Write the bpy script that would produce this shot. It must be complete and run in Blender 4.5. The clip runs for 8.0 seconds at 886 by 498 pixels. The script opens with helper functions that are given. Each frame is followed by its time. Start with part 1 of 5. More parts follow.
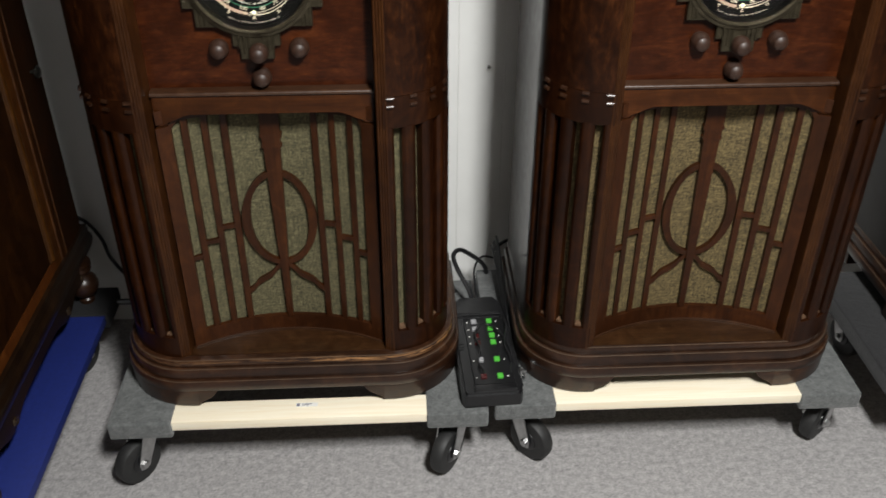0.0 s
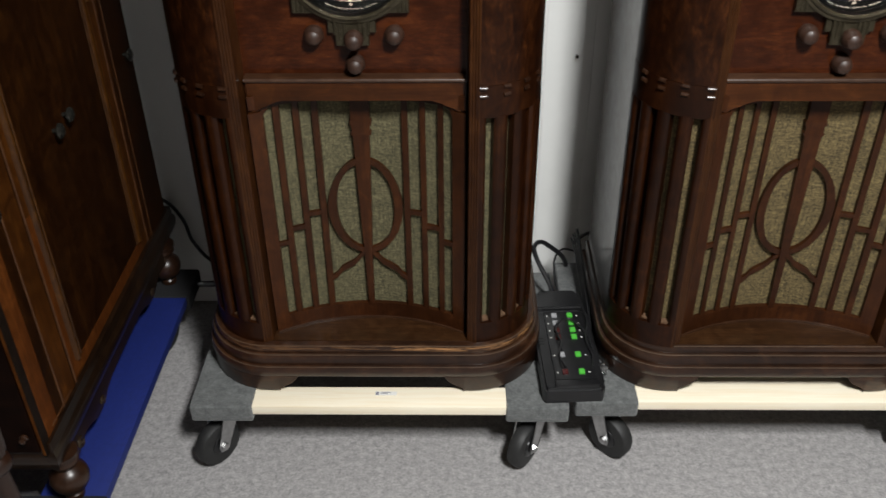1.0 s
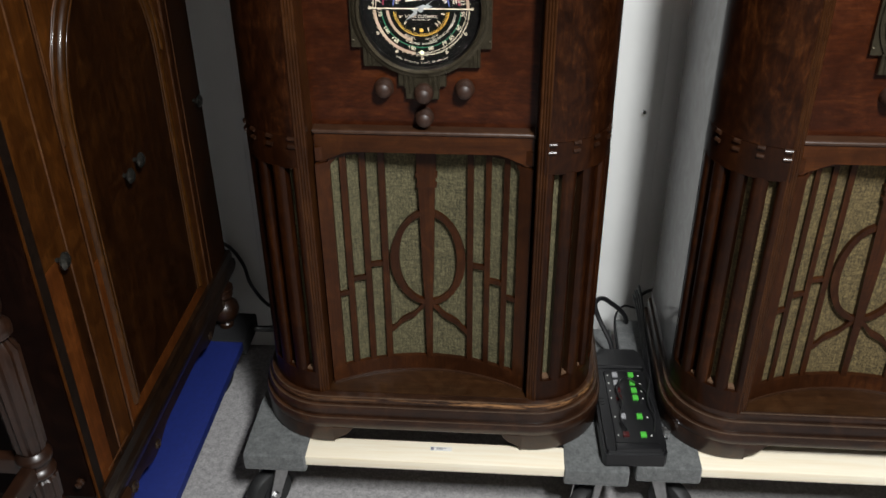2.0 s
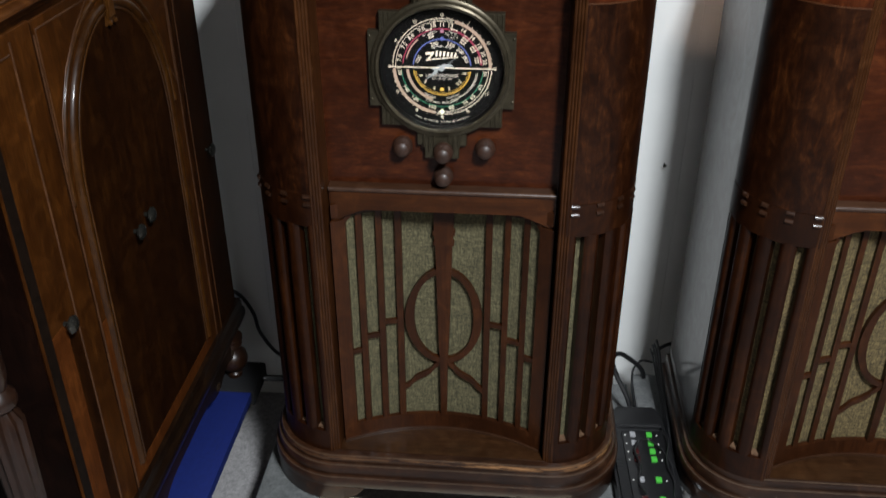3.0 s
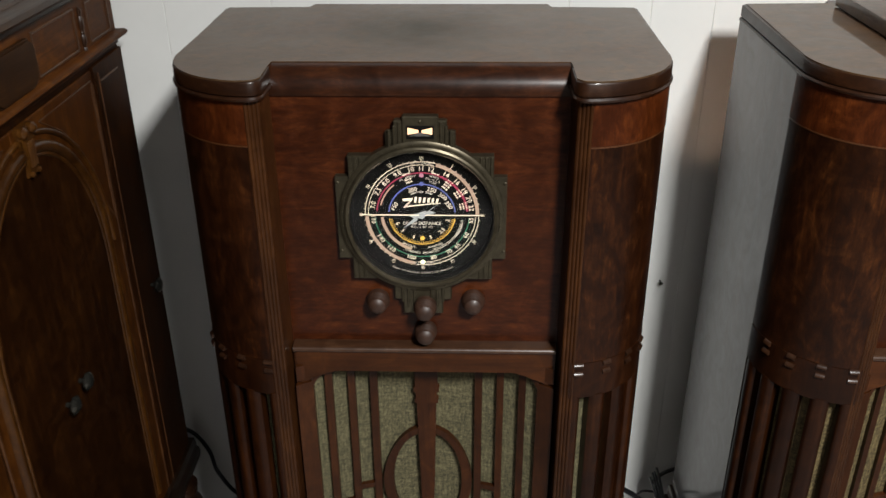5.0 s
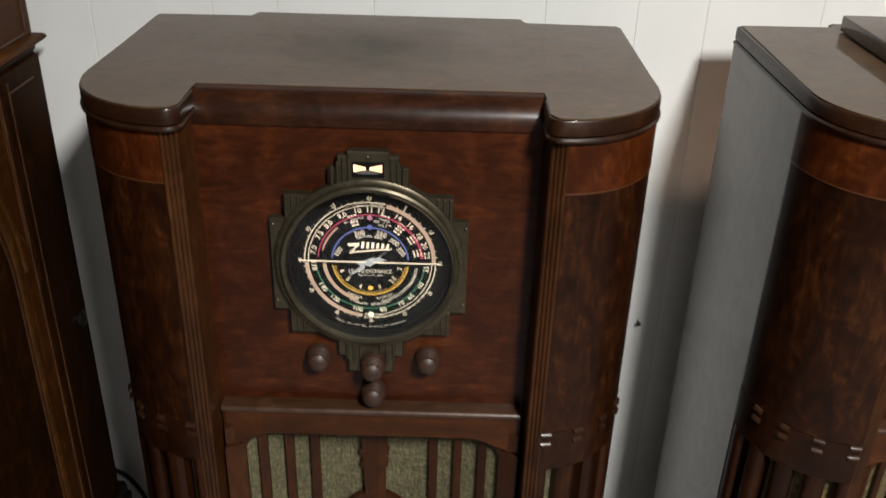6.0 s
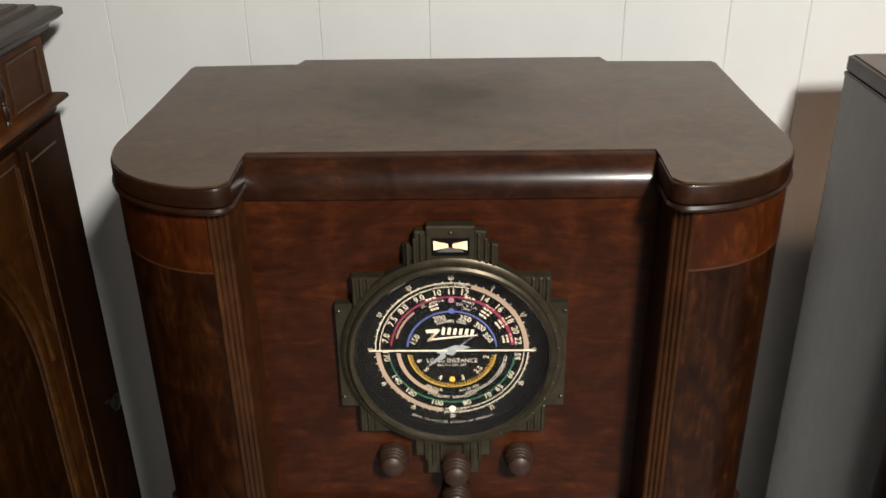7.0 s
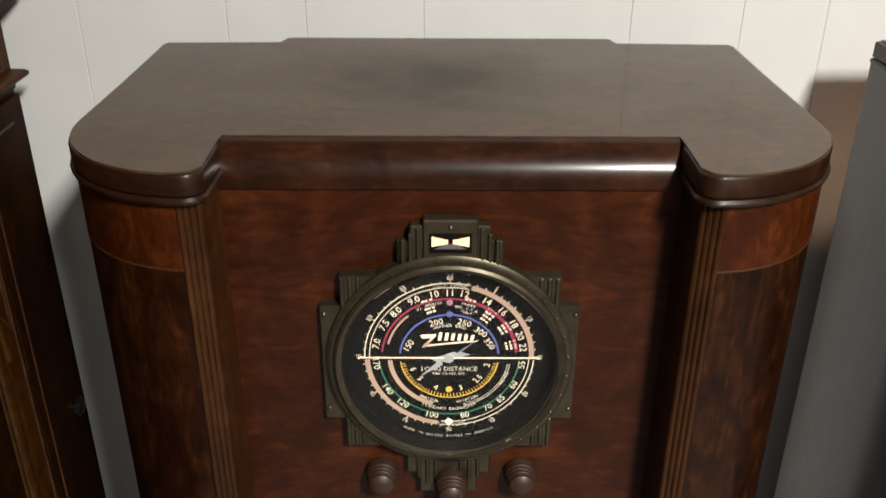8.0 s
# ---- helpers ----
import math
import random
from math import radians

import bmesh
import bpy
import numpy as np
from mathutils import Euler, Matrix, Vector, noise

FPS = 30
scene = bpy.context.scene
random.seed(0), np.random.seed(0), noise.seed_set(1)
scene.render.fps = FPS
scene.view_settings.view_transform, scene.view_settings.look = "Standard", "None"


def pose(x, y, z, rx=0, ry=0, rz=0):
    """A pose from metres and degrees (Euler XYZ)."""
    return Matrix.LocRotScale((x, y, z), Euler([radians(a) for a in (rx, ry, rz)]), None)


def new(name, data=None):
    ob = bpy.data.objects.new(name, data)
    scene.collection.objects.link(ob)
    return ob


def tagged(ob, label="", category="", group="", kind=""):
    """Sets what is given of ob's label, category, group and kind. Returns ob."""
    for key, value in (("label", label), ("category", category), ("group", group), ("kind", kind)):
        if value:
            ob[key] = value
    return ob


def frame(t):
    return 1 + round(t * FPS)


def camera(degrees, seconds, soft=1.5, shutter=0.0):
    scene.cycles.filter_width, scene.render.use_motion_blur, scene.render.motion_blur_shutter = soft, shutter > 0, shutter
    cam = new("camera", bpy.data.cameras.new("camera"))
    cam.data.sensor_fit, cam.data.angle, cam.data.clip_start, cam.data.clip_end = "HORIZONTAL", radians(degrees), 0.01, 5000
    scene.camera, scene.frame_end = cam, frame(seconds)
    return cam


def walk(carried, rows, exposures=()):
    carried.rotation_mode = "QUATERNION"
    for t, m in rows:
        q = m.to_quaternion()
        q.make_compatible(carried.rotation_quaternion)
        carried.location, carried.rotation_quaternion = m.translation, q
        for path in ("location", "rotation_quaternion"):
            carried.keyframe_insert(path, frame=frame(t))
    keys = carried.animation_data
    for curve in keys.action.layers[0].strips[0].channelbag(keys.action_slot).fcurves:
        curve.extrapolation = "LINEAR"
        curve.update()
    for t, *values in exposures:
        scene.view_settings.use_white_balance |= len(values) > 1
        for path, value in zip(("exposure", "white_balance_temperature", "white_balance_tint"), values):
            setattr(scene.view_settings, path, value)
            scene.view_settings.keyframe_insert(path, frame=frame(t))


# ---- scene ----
cam = camera(52.2, 8.0, shutter=0.5)
ROWS = [
    (0.0, -0.0031, 0.0008, 1.4718, 56.48, -0.16, -3.02),
    (0.5, -0.0360, 0.0137, 1.4687, 55.67, 0.11, -1.28),
    (1.0, -0.0624, 0.0240, 1.4679, 55.65, 0.44, 0.72),
    (1.5, -0.0896, 0.0381, 1.4762, 56.93, 0.69, 2.64),
    (1.7, -0.0901, 0.0402, 1.4708, 57.75, 0.85, 3.49),
    (2.8, -0.1139, 0.1118, 1.5023, 59.09, 0.17, 4.87),
    (3.0, -0.1199, 0.1195, 1.5094, 59.80, 0.08, 4.81),
    (3.5, -0.1261, 0.1386, 1.5259, 61.51, -0.38, 4.57),
    (4.0, -0.1474, 0.1851, 1.5328, 62.55, -0.37, 3.76),
    (4.5, -0.1699, 0.2787, 1.5569, 63.12, 1.15, 3.21),
    (4.7, -0.1808, 0.3161, 1.5716, 62.91, 0.94, 1.72),
    (5.8, -0.1331, 0.4983, 1.5648, 61.49, -0.77, 2.30),
    (6.0, -0.1502, 0.5380, 1.5594, 62.09, -1.44, 0.78),
    (6.5, -0.1984, 0.6251, 1.5678, 62.16, 0.44, 0.67),
    (7.0, -0.2255, 0.7008, 1.5468, 63.30, 0.87, 0.85),
    (7.5, -0.2392, 0.7491, 1.5381, 63.73, -0.09, 0.15),
    (8.0, -0.2437, 0.7800, 1.5089, 62.95, -0.25, -0.04),
]
walk(cam, [(t, pose(x, y, z, rx, ry, rz)) for t, x, y, z, rx, ry, rz in ROWS],
     exposures=[(0.0, 0.05, 6400, 9), (1.5, 0.0, 6250, 9), (3.0, -0.02, 5900, 8), (3.5, -0.03, 5500, 7), (4.0, -0.02, 5500, 7), (4.5, 0.02, 6150, 9), (6.0, -0.04, 6500, 9), (8.0, 0.05, 6750, 10)])

# ---- light ----
world = bpy.data.worlds.new("room_world")
world.use_nodes = True
world.node_tree.nodes["Background"].inputs[0].default_value = (0.5, 0.55, 0.6, 1)
world.node_tree.nodes["Background"].inputs[1].default_value = 0.02
scene.world = world


def ceiling_lamp(name, x, y, sx, sy, watts, colour):
    data = bpy.data.lights.new(name, "AREA")
    data.shape, data.size, data.size_y, data.energy, data.color = "RECTANGLE", sx, sy, watts, colour
    ob = new(name, data)
    ob.matrix_world = pose(x, y, 2.475)
    return ob


ceiling_lamp("lamp_front", 0.49, -0.16, 0.22, 0.55, 120, (1.0, 0.985, 0.95))
# Warm lamp added inside the second radio to brighten the shaded wall behind.
valve = bpy.data.lights.new("added_back_glow", "POINT")
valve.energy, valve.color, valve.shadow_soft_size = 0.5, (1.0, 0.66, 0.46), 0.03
new("added_back_glow", valve).matrix_world = pose(0.455, 1.698, 0.995)


# ---- materials ----
def material(name, rough=0.5, metal=0.0, coat=0.0, coat_rough=0.1):
    m = bpy.data.materials.new(name)
    m.use_nodes = True
    b = m.node_tree.nodes["Principled BSDF"]
    b.inputs["Roughness"].default_value = rough
    b.inputs["Metallic"].default_value = metal
    b.inputs["Coat Weight"].default_value = coat
    b.inputs["Coat Roughness"].default_value = coat_rough
    return m, m.node_tree.nodes, m.node_tree.links, b


def coords(nodes, links, scale, rotation=(0, 0, 0)):
    tc, mp = nodes.new("ShaderNodeTexCoord"), nodes.new("ShaderNodeMapping")
    mp.inputs["Scale"].default_value = scale
    mp.inputs["Rotation"].default_value = rotation
    links.new(tc.outputs["Object"], mp.inputs["Vector"])
    return mp.outputs["Vector"]


def noise_tex(nodes, links, vec, scale, detail=5, rough=0.6, distort=0.0):
    n = nodes.new("ShaderNodeTexNoise")
    n.inputs["Scale"].default_value, n.inputs["Detail"].default_value = scale, detail
    n.inputs["Roughness"].default_value, n.inputs["Distortion"].default_value = rough, distort
    links.new(vec, n.inputs["Vector"])
    return n.outputs["Fac"]


def ramp(nodes, links, fac, stops):
    r = nodes.new("ShaderNodeValToRGB")
    el = r.color_ramp.elements
    while len(el) < len(stops):
        el.new(0.5)
    for e, (p, c) in zip(el, stops):
        e.position, e.color = p, (*c, 1)
    links.new(fac, r.inputs["Fac"])
    return r.outputs["Color"]


def mix(nodes, links, fac, a, b, mode="MIX"):
    n = nodes.new("ShaderNodeMix")
    n.data_type, n.blend_type = "RGBA", mode
    if isinstance(fac, (int, float)):
        n.inputs["Factor"].default_value = fac
    else:
        links.new(fac, n.inputs["Factor"])
    for sock, v in ((n.inputs["A"], a), (n.inputs["B"], b)):
        if isinstance(v, tuple):
            sock.default_value = (*v, 1)
        else:
            links.new(v, sock)
    return n.outputs["Result"]


def bump(nodes, links, b, height, strength, dist=0.001):
    n = nodes.new("ShaderNodeBump")
    n.inputs["Strength"].default_value, n.inputs["Distance"].default_value = strength, dist
    links.new(height, n.inputs["Height"])
    links.new(n.outputs["Normal"], b.inputs["Normal"])


def maths(nodes, links, op, a, b=0.0, clamp=False):
    n = nodes.new("ShaderNodeMath")
    n.operation, n.use_clamp = op, clamp
    for sock, v in zip(n.inputs, (a, b)):
        if isinstance(v, (int, float)):
            sock.default_value = v
        else:
            links.new(v, sock)
    return n.outputs[0]


def wood(name, dark, mid, light, along="z", rough=0.38, coat=0.12, coat_rough=0.16, figure=0.0, grain=1.0, deep=0.54, mottle=0.5, spec=0.15, book=False):
    """Lacquered wood with its grain along one axis; figure: how much the veneer swirls; mottle: how blotchy it is."""
    m, N, L, b = material(name, rough, 0.0, coat, coat_rough)
    dark, mid, light = (tuple(v * deep for v in c) for c in (dark, mid, light))
    g = 0.07 + 0.16 * figure
    stretch = {"x": (g, 1, 1), "y": (1, g, 1), "z": (1, 1, g)}[along]
    broad = {"x": (0.4, 1, 1), "y": (1, 0.4, 1), "z": (1, 1, 0.4)}[along]
    own = N.new("ShaderNodeObjectInfo")

    def place(scale):
        n = N.new("ShaderNodeVectorMath")
        n.operation = "ADD"
        v = coords(N, L, scale)
        if book:
            # two leaves of veneer opened like a book about the middle
            mirror = N.new("ShaderNodeVectorMath")
            mirror.operation = "ABSOLUTE"
            L.new(v, mirror.inputs[0])
            v = mirror.outputs["Vector"]
        L.new(v, n.inputs[0])
        L.new(maths(N, L, "MULTIPLY", own.outputs["Random"], 7.0), n.inputs[1])
        return n.outputs["Vector"]

    fine = noise_tex(N, L, place(stretch), 260 * grain, 6, 0.65, 0.3)
    bands = noise_tex(N, L, place(stretch), 38 * grain, 5, 0.65, 0.6 + 3 * figure)
    cloud = noise_tex(N, L, place(broad), 7 + 6 * figure, 5, 0.6, 0.4 + 2.5 * figure)
    blotch = noise_tex(N, L, place((1, 1, 0.9)), 19, 8, 0.68, 1.8)
    c = ramp(N, L, bands, [(0.25, dark), (0.5, mid), (0.75, light)])
    c = mix(N, L, ramp(N, L, cloud, [(0.38, (0.85, 0.85, 0.85)), (0.60, (0, 0, 0))]), c, dark)
    c = mix(N, L, ramp(N, L, fine, [(0.35, (0.55, 0.55, 0.55)), (0.6, (1, 1, 1))]), (0, 0, 0), c)
    c = mix(N, L, 0.25, c, mid)
    c = mix(N, L, mottle, c, mix(N, L, 1.0, c, ramp(N, L, blotch, [(0.30, (0.25, 0.22, 0.20)), (0.5, (0.9, 0.9, 0.9)), (0.68, (2.1, 2.3, 2.2))]), "MULTIPLY"))
    L.new(c, b.inputs["Base Color"])
    b.inputs["Specular IOR Level"].default_value = spec
    L.new(maths(N, L, "ADD", maths(N, L, "MULTIPLY", blotch, 0.30), rough - 0.15), b.inputs["Roughness"])
    bump(N, L, b, fine, 0.14, 0.0006)
    return m


DARK_TONE, MID_TONE, LIGHT_TONE = (0.019, 0.0050, 0.0018), (0.074, 0.0188, 0.0054), (0.150, 0.044, 0.0120)
WALNUT = wood("walnut", (0.0112, 0.0030, 0.0008), (0.043, 0.0115, 0.0024), (0.093, 0.0275, 0.0058), "z", rough=0.42, spec=0.12)
WALNUT_X = wood("walnut_level", DARK_TONE, MID_TONE, LIGHT_TONE, "x")
ROLL_WOOD = wood("roll_veneer", (0.020, 0.0062, 0.0024), (0.066, 0.0190, 0.0064), (0.12, 0.036, 0.011), "x", rough=0.34, coat=0.75, coat_rough=0.2, figure=0.9, mottle=0.5)
VENEER = wood("walnut_veneer", (0.034, 0.0077, 0.0023), (0.094, 0.0215, 0.0055), (0.182, 0.0480, 0.0115), "x", figure=1.0, grain=0.7, mottle=0.34, book=True)
REED = wood("walnut_reed", (0.034, 0.0112, 0.0034), (0.090, 0.0300, 0.0080), (0.140, 0.050, 0.0138), "z", grain=1.6, mottle=0.35)
BAND = wood("burl_band", (0.050, 0.0105, 0.0024), (0.128, 0.0275, 0.0052), (0.20, 0.050, 0.0092), "z", figure=1.0, grain=1.6, mottle=0.6)
COLUMN = wood("column_veneer", (0.011, 0.0030, 0.0009), (0.047, 0.0127, 0.0031), (0.128, 0.0375, 0.0082), "z", figure=0.9, mottle=0.65, rough=0.42, spec=0.12)
TRANSOM = wood("rail_walnut", (0.035, 0.0100, 0.0023), (0.107, 0.0302, 0.0061), (0.168, 0.0535, 0.0117), "x", mottle=0.4)
TOP_WOOD = wood("top_veneer", (0.088, 0.043, 0.0195), (0.106, 0.053, 0.0235), (0.124, 0.064, 0.029), "x", rough=0.55, coat=0.45, coat_rough=0.06, figure=1.0, grain=1.6, mottle=0.3, deep=0.8)
RIM_WOOD = wood("rim_walnut", (0.020, 0.0066, 0.0023), (0.052, 0.0172, 0.0056), (0.094, 0.033, 0.0110), "x", rough=0.40, coat=0.22, coat_rough=0.14, mottle=0.35, spec=0.25)
SIDE_DARK = wood("dark_side_veneer", (0.009, 0.0052, 0.0038), (0.017, 0.0095, 0.007), (0.026, 0.015, 0.011), "z", rough=0.45, coat=0.15, coat_rough=0.2, mottle=0.3)
SIDE_WOOD = wood("side_veneer", (0.036, 0.016, 0.009), (0.064, 0.029, 0.016), (0.09, 0.042, 0.024), "z", rough=0.35, coat=0.5, coat_rough=0.10, mottle=0.25)
SHELF_WOOD = wood("shelf_walnut", (0.035, 0.0135, 0.005), (0.072, 0.029, 0.010), (0.105, 0.045, 0.017), "x", rough=0.40, coat=0.4, coat_rough=0.2, mottle=0.35)
# Paler than the walnut so that the ledge's highlight sits in its colour.
LEDGE_WOOD = wood("ledge_walnut", (0.050, 0.021, 0.010), (0.095, 0.040, 0.018), (0.14, 0.060, 0.028), "x", rough=0.36, coat=0.5, coat_rough=0.24, mottle=0.35, spec=0.4)
# Collar tone lifted to stand in for the glints they catch.
COLLAR_WOOD = wood("collar_walnut", (0.022, 0.008, 0.0035), (0.055, 0.021, 0.009), (0.095, 0.040, 0.019), "x", rough=0.34, coat=0.35, coat_rough=0.2, mottle=0.4, spec=0.3)
GRILLE_WOOD = wood("grille_walnut", (0.036, 0.0108, 0.0029), (0.084, 0.0245, 0.0063), (0.124, 0.0385, 0.0096), "z", rough=0.45, coat=0.12, mottle=0.4)
MAHOGANY = wood("mahogany", (0.032, 0.0096, 0.0015), (0.112, 0.0335, 0.0048), (0.190, 0.062, 0.0092), "z", coat=0.0, coat_rough=0.14, mottle=0.45, rough=0.5, spec=0.08)
# Frieze and cornice tone brightened to stand in for stronger light higher up.
MAHOGANY_Y = wood("mahogany_level_lit", (0.052, 0.0165, 0.0038), (0.180, 0.0570, 0.0108), (0.290, 0.098, 0.019), "x", coat=0.0, coat_rough=0.25, mottle=0.5, rough=0.5, spec=0.1)
MAHOGANY_DARK = wood("mahogany_dark", (0.0140, 0.0043, 0.0009), (0.0390, 0.0119, 0.0022), (0.073, 0.0245, 0.0041), "z", coat=0.0, figure=0.12, mottle=0.5, rough=0.5, spec=0.05)
MAHOGANY_LIGHT = wood("mahogany_light", (0.060, 0.0215, 0.0065), (0.118, 0.044, 0.0135), (0.180, 0.072, 0.024), "z", coat=0.1, rough=0.42, spec=0.3)
MAHOGANY_GLOSS = wood("mahogany_gloss", (0.032, 0.0105, 0.0018), (0.098, 0.034, 0.0050), (0.160, 0.060, 0.0095), "z", rough=0.40, coat=0.24, coat_rough=0.10)
STRIP_WOOD = wood("strip_veneer", (0.079, 0.022, 0.0050), (0.168, 0.047, 0.0092), (0.242, 0.074, 0.0145), "z", coat=0.0, mottle=0.35, rough=0.5, spec=0.05)
# Greyer than the mahogany, to stand in for sheen on the cabinet top.
CABINET_TOP = wood("cabinet_top_wood", (0.040, 0.021, 0.012), (0.080, 0.040, 0.021), (0.120, 0.064, 0.034), "x", rough=0.45, coat=0.2, coat_rough=0.35, mottle=0.4, spec=0.3)
SIDE_MAHOGANY = wood("near_black_mahogany", (0.0055, 0.0017, 0.0009), (0.0135, 0.0042, 0.0021), (0.023, 0.0075, 0.0038), "z", coat=0.0, rough=0.5, spec=0.05)
EBONISED = wood("ebonised_wood", (0.010, 0.0048, 0.0024), (0.026, 0.0115, 0.005), (0.052, 0.024, 0.010), "x", coat=0.5, coat_rough=0.15)


def worn_lit_wood(name, bare, amount):
    """Walnut of the plinth, highlights and rubbing painted pale along the edges of its steps, and scuffed to bare wood
    at the upper front edge.
    """
    m = wood(name, (0.018, 0.0068, 0.0031), (0.066, 0.0248, 0.0108), (0.125, 0.050, 0.021), "x", rough=0.36, mottle=0.6, spec=0.32, coat=0.22)
    N, L = m.node_tree.nodes, m.node_tree.links
    b = N["Principled BSDF"]
    old = b.inputs["Base Color"].links[0].from_socket
    v = coords(N, L, (1, 1, 1))
    sep = N.new("ShaderNodeSeparateXYZ")
    L.new(v, sep.inputs[0])
    # pale lines painted where the step edges catch the light
    near = [maths(N, L, "SUBTRACT", 1.0, maths(N, L, "MULTIPLY", maths(N, L, "ABSOLUTE", maths(N, L, "SUBTRACT", sep.outputs["Z"], h)), 1050.0), True) for h in (0.0642, 0.0902, 0.1078)]
    edges = maths(N, L, "ADD", maths(N, L, "ADD", near[0], near[1]), near[2], True)
    rub_glint = noise_tex(N, L, coords(N, L, (14, 14, 60)), 1.5, 6, 0.7)
    c = mix(N, L, maths(N, L, "MULTIPLY", maths(N, L, "MULTIPLY", edges, rub_glint), amount), old, (0.165, 0.120, 0.085))
    top = maths(N, L, "SUBTRACT", 1.0, maths(N, L, "MULTIPLY", maths(N, L, "ABSOLUTE", maths(N, L, "SUBTRACT", sep.outputs["Z"], 0.1020)), 135.0), True)
    scuff = noise_tex(N, L, coords(N, L, (9, 30, 120)), 1.6, 8, 0.75)
    mask = maths(N, L, "MULTIPLY", top, maths(N, L, "MULTIPLY", maths(N, L, "SUBTRACT", scuff, 0.47), bare, True), True)
    # most of the bare wood lies on one half of the edge
    run = maths(N, L, "ADD", maths(N, L, "MULTIPLY", maths(N, L, "ADD", sep.outputs["X"], 0.05), 5.0, True), 0.30, True)
    L.new(mix(N, L, maths(N, L, "MULTIPLY", mask, run), c, (0.38, 0.19, 0.075)), b.inputs["Base Color"])
    return m


def dusty(m):
    """Dust and rubbed patches on a lacquered top: the gloss and the tone vary in broad blotches."""
    N, L = m.node_tree.nodes, m.node_tree.links
    b = N["Principled BSDF"]
    old = b.inputs["Base Color"].links[0].from_socket
    patch = noise_tex(N, L, coords(N, L, (1, 1.4, 1)), 5.5, 6, 0.62, 0.8)
    film = ramp(N, L, patch, [(0.36, (0.0, 0.0, 0.0)), (0.66, (0.26, 0.26, 0.26))])
    c = mix(N, L, film, old, (0.066, 0.051, 0.029))
    smudge = noise_tex(N, L, coords(N, L, (1, 1.3, 1)), 30, 8, 0.72, 0.6)
    c = mix(N, L, 1.0, c, ramp(N, L, smudge, [(0.34, (0.72, 0.72, 0.70)), (0.52, (1.0, 1.0, 1.0)), (0.70, (1.15, 1.15, 1.14))]), "MULTIPLY")
    # an old dark stain near the middle of the top
    away = N.new("ShaderNodeVectorMath")
    away.operation = "DISTANCE"
    L.new(coords(N, L, (1, 1, 1)), away.inputs[0])
    away.inputs[1].default_value = (-0.01, 0.19, 1.07)
    ragged = maths(N, L, "ADD", away.outputs["Value"], maths(N, L, "MULTIPLY", noise_tex(N, L, coords(N, L, (1, 1, 1)), 16, 5, 0.65, 0.6), 0.20))
    stain = ramp(N, L, ragged, [(0.11, (0.62, 0.62, 0.62)), (0.24, (0.0, 0.0, 0.0))])
    c = mix(N, L, stain, c, (0.026, 0.024, 0.015))
    L.new(c, b.inputs["Base Color"])
    L.new(maths(N, L, "SUBTRACT", maths(N, L, "ADD", maths(N, L, "MULTIPLY", patch, 0.32), 0.30), maths(N, L, "MULTIPLY", stain, 0.45), True), b.inputs["Coat Weight"])
    L.new(ramp(N, L, patch, [(0.34, (0.09, 0.09, 0.09)), (0.66, (0.025, 0.025, 0.025))]), b.inputs["Coat Roughness"])


dusty(TOP_WOOD)
WORN = worn_lit_wood("worn_walnut", 9.0, 0.9)
PLINTH = worn_lit_wood("plinth_walnut", 0.0, 1.1)


def plain(name, colour, rough=0.5, metal=0.0, coat=0.0, scale=40, vary=0.25, bumps=0.05):
    m, N, L, b = material(name, rough, metal, coat)
    n = noise_tex(N, L, coords(N, L, (1, 1, 1)), scale, 6, 0.65)
    c = ramp(N, L, n, [(0.3, tuple(v * (1 - vary) for v in colour)), (0.7, tuple(min(1, v * (1 + vary)) for v in colour))])
    L.new(c, b.inputs["Base Color"])
    bump(N, L, b, n, bumps, 0.001)
    return m


def cloth(name, low, mid, high):
    """Woven speaker cloth with slubs along both threads."""
    m, N, L, b = material(name, 0.85)
    v = coords(N, L, (1, 1, 1))
    warp = noise_tex(N, L, coords(N, L, (1, 1, 0.14)), 330, 2, 0.6)
    weft = noise_tex(N, L, coords(N, L, (0.2, 0.2, 1)), 300, 2, 0.6)
    slub = noise_tex(N, L, coords(N, L, (1, 1, 0.8)), 270, 3, 0.7)
    big = noise_tex(N, L, v, 9, 4)
    h = maths(N, L, "ADD", maths(N, L, "MULTIPLY", maths(N, L, "ADD", warp, weft), 0.25), maths(N, L, "MULTIPLY", slub, 0.5))
    c = ramp(N, L, h, [(0.40, low), (0.50, mid), (0.60, high)])
    c = mix(N, L, maths(N, L, "MULTIPLY", big, 0.35), c, mid)
    L.new(c, b.inputs["Base Color"])
    bump(N, L, b, h, 0.9, 0.003)
    return m


CLOTH = cloth("green_grille_cloth", (0.030, 0.026, 0.0115), (0.083, 0.072, 0.034), (0.162, 0.142, 0.072))
CLOTH_GOLD = cloth("gold_grille_cloth", (0.029, 0.020, 0.007), (0.095, 0.068, 0.026), (0.20, 0.148, 0.060))


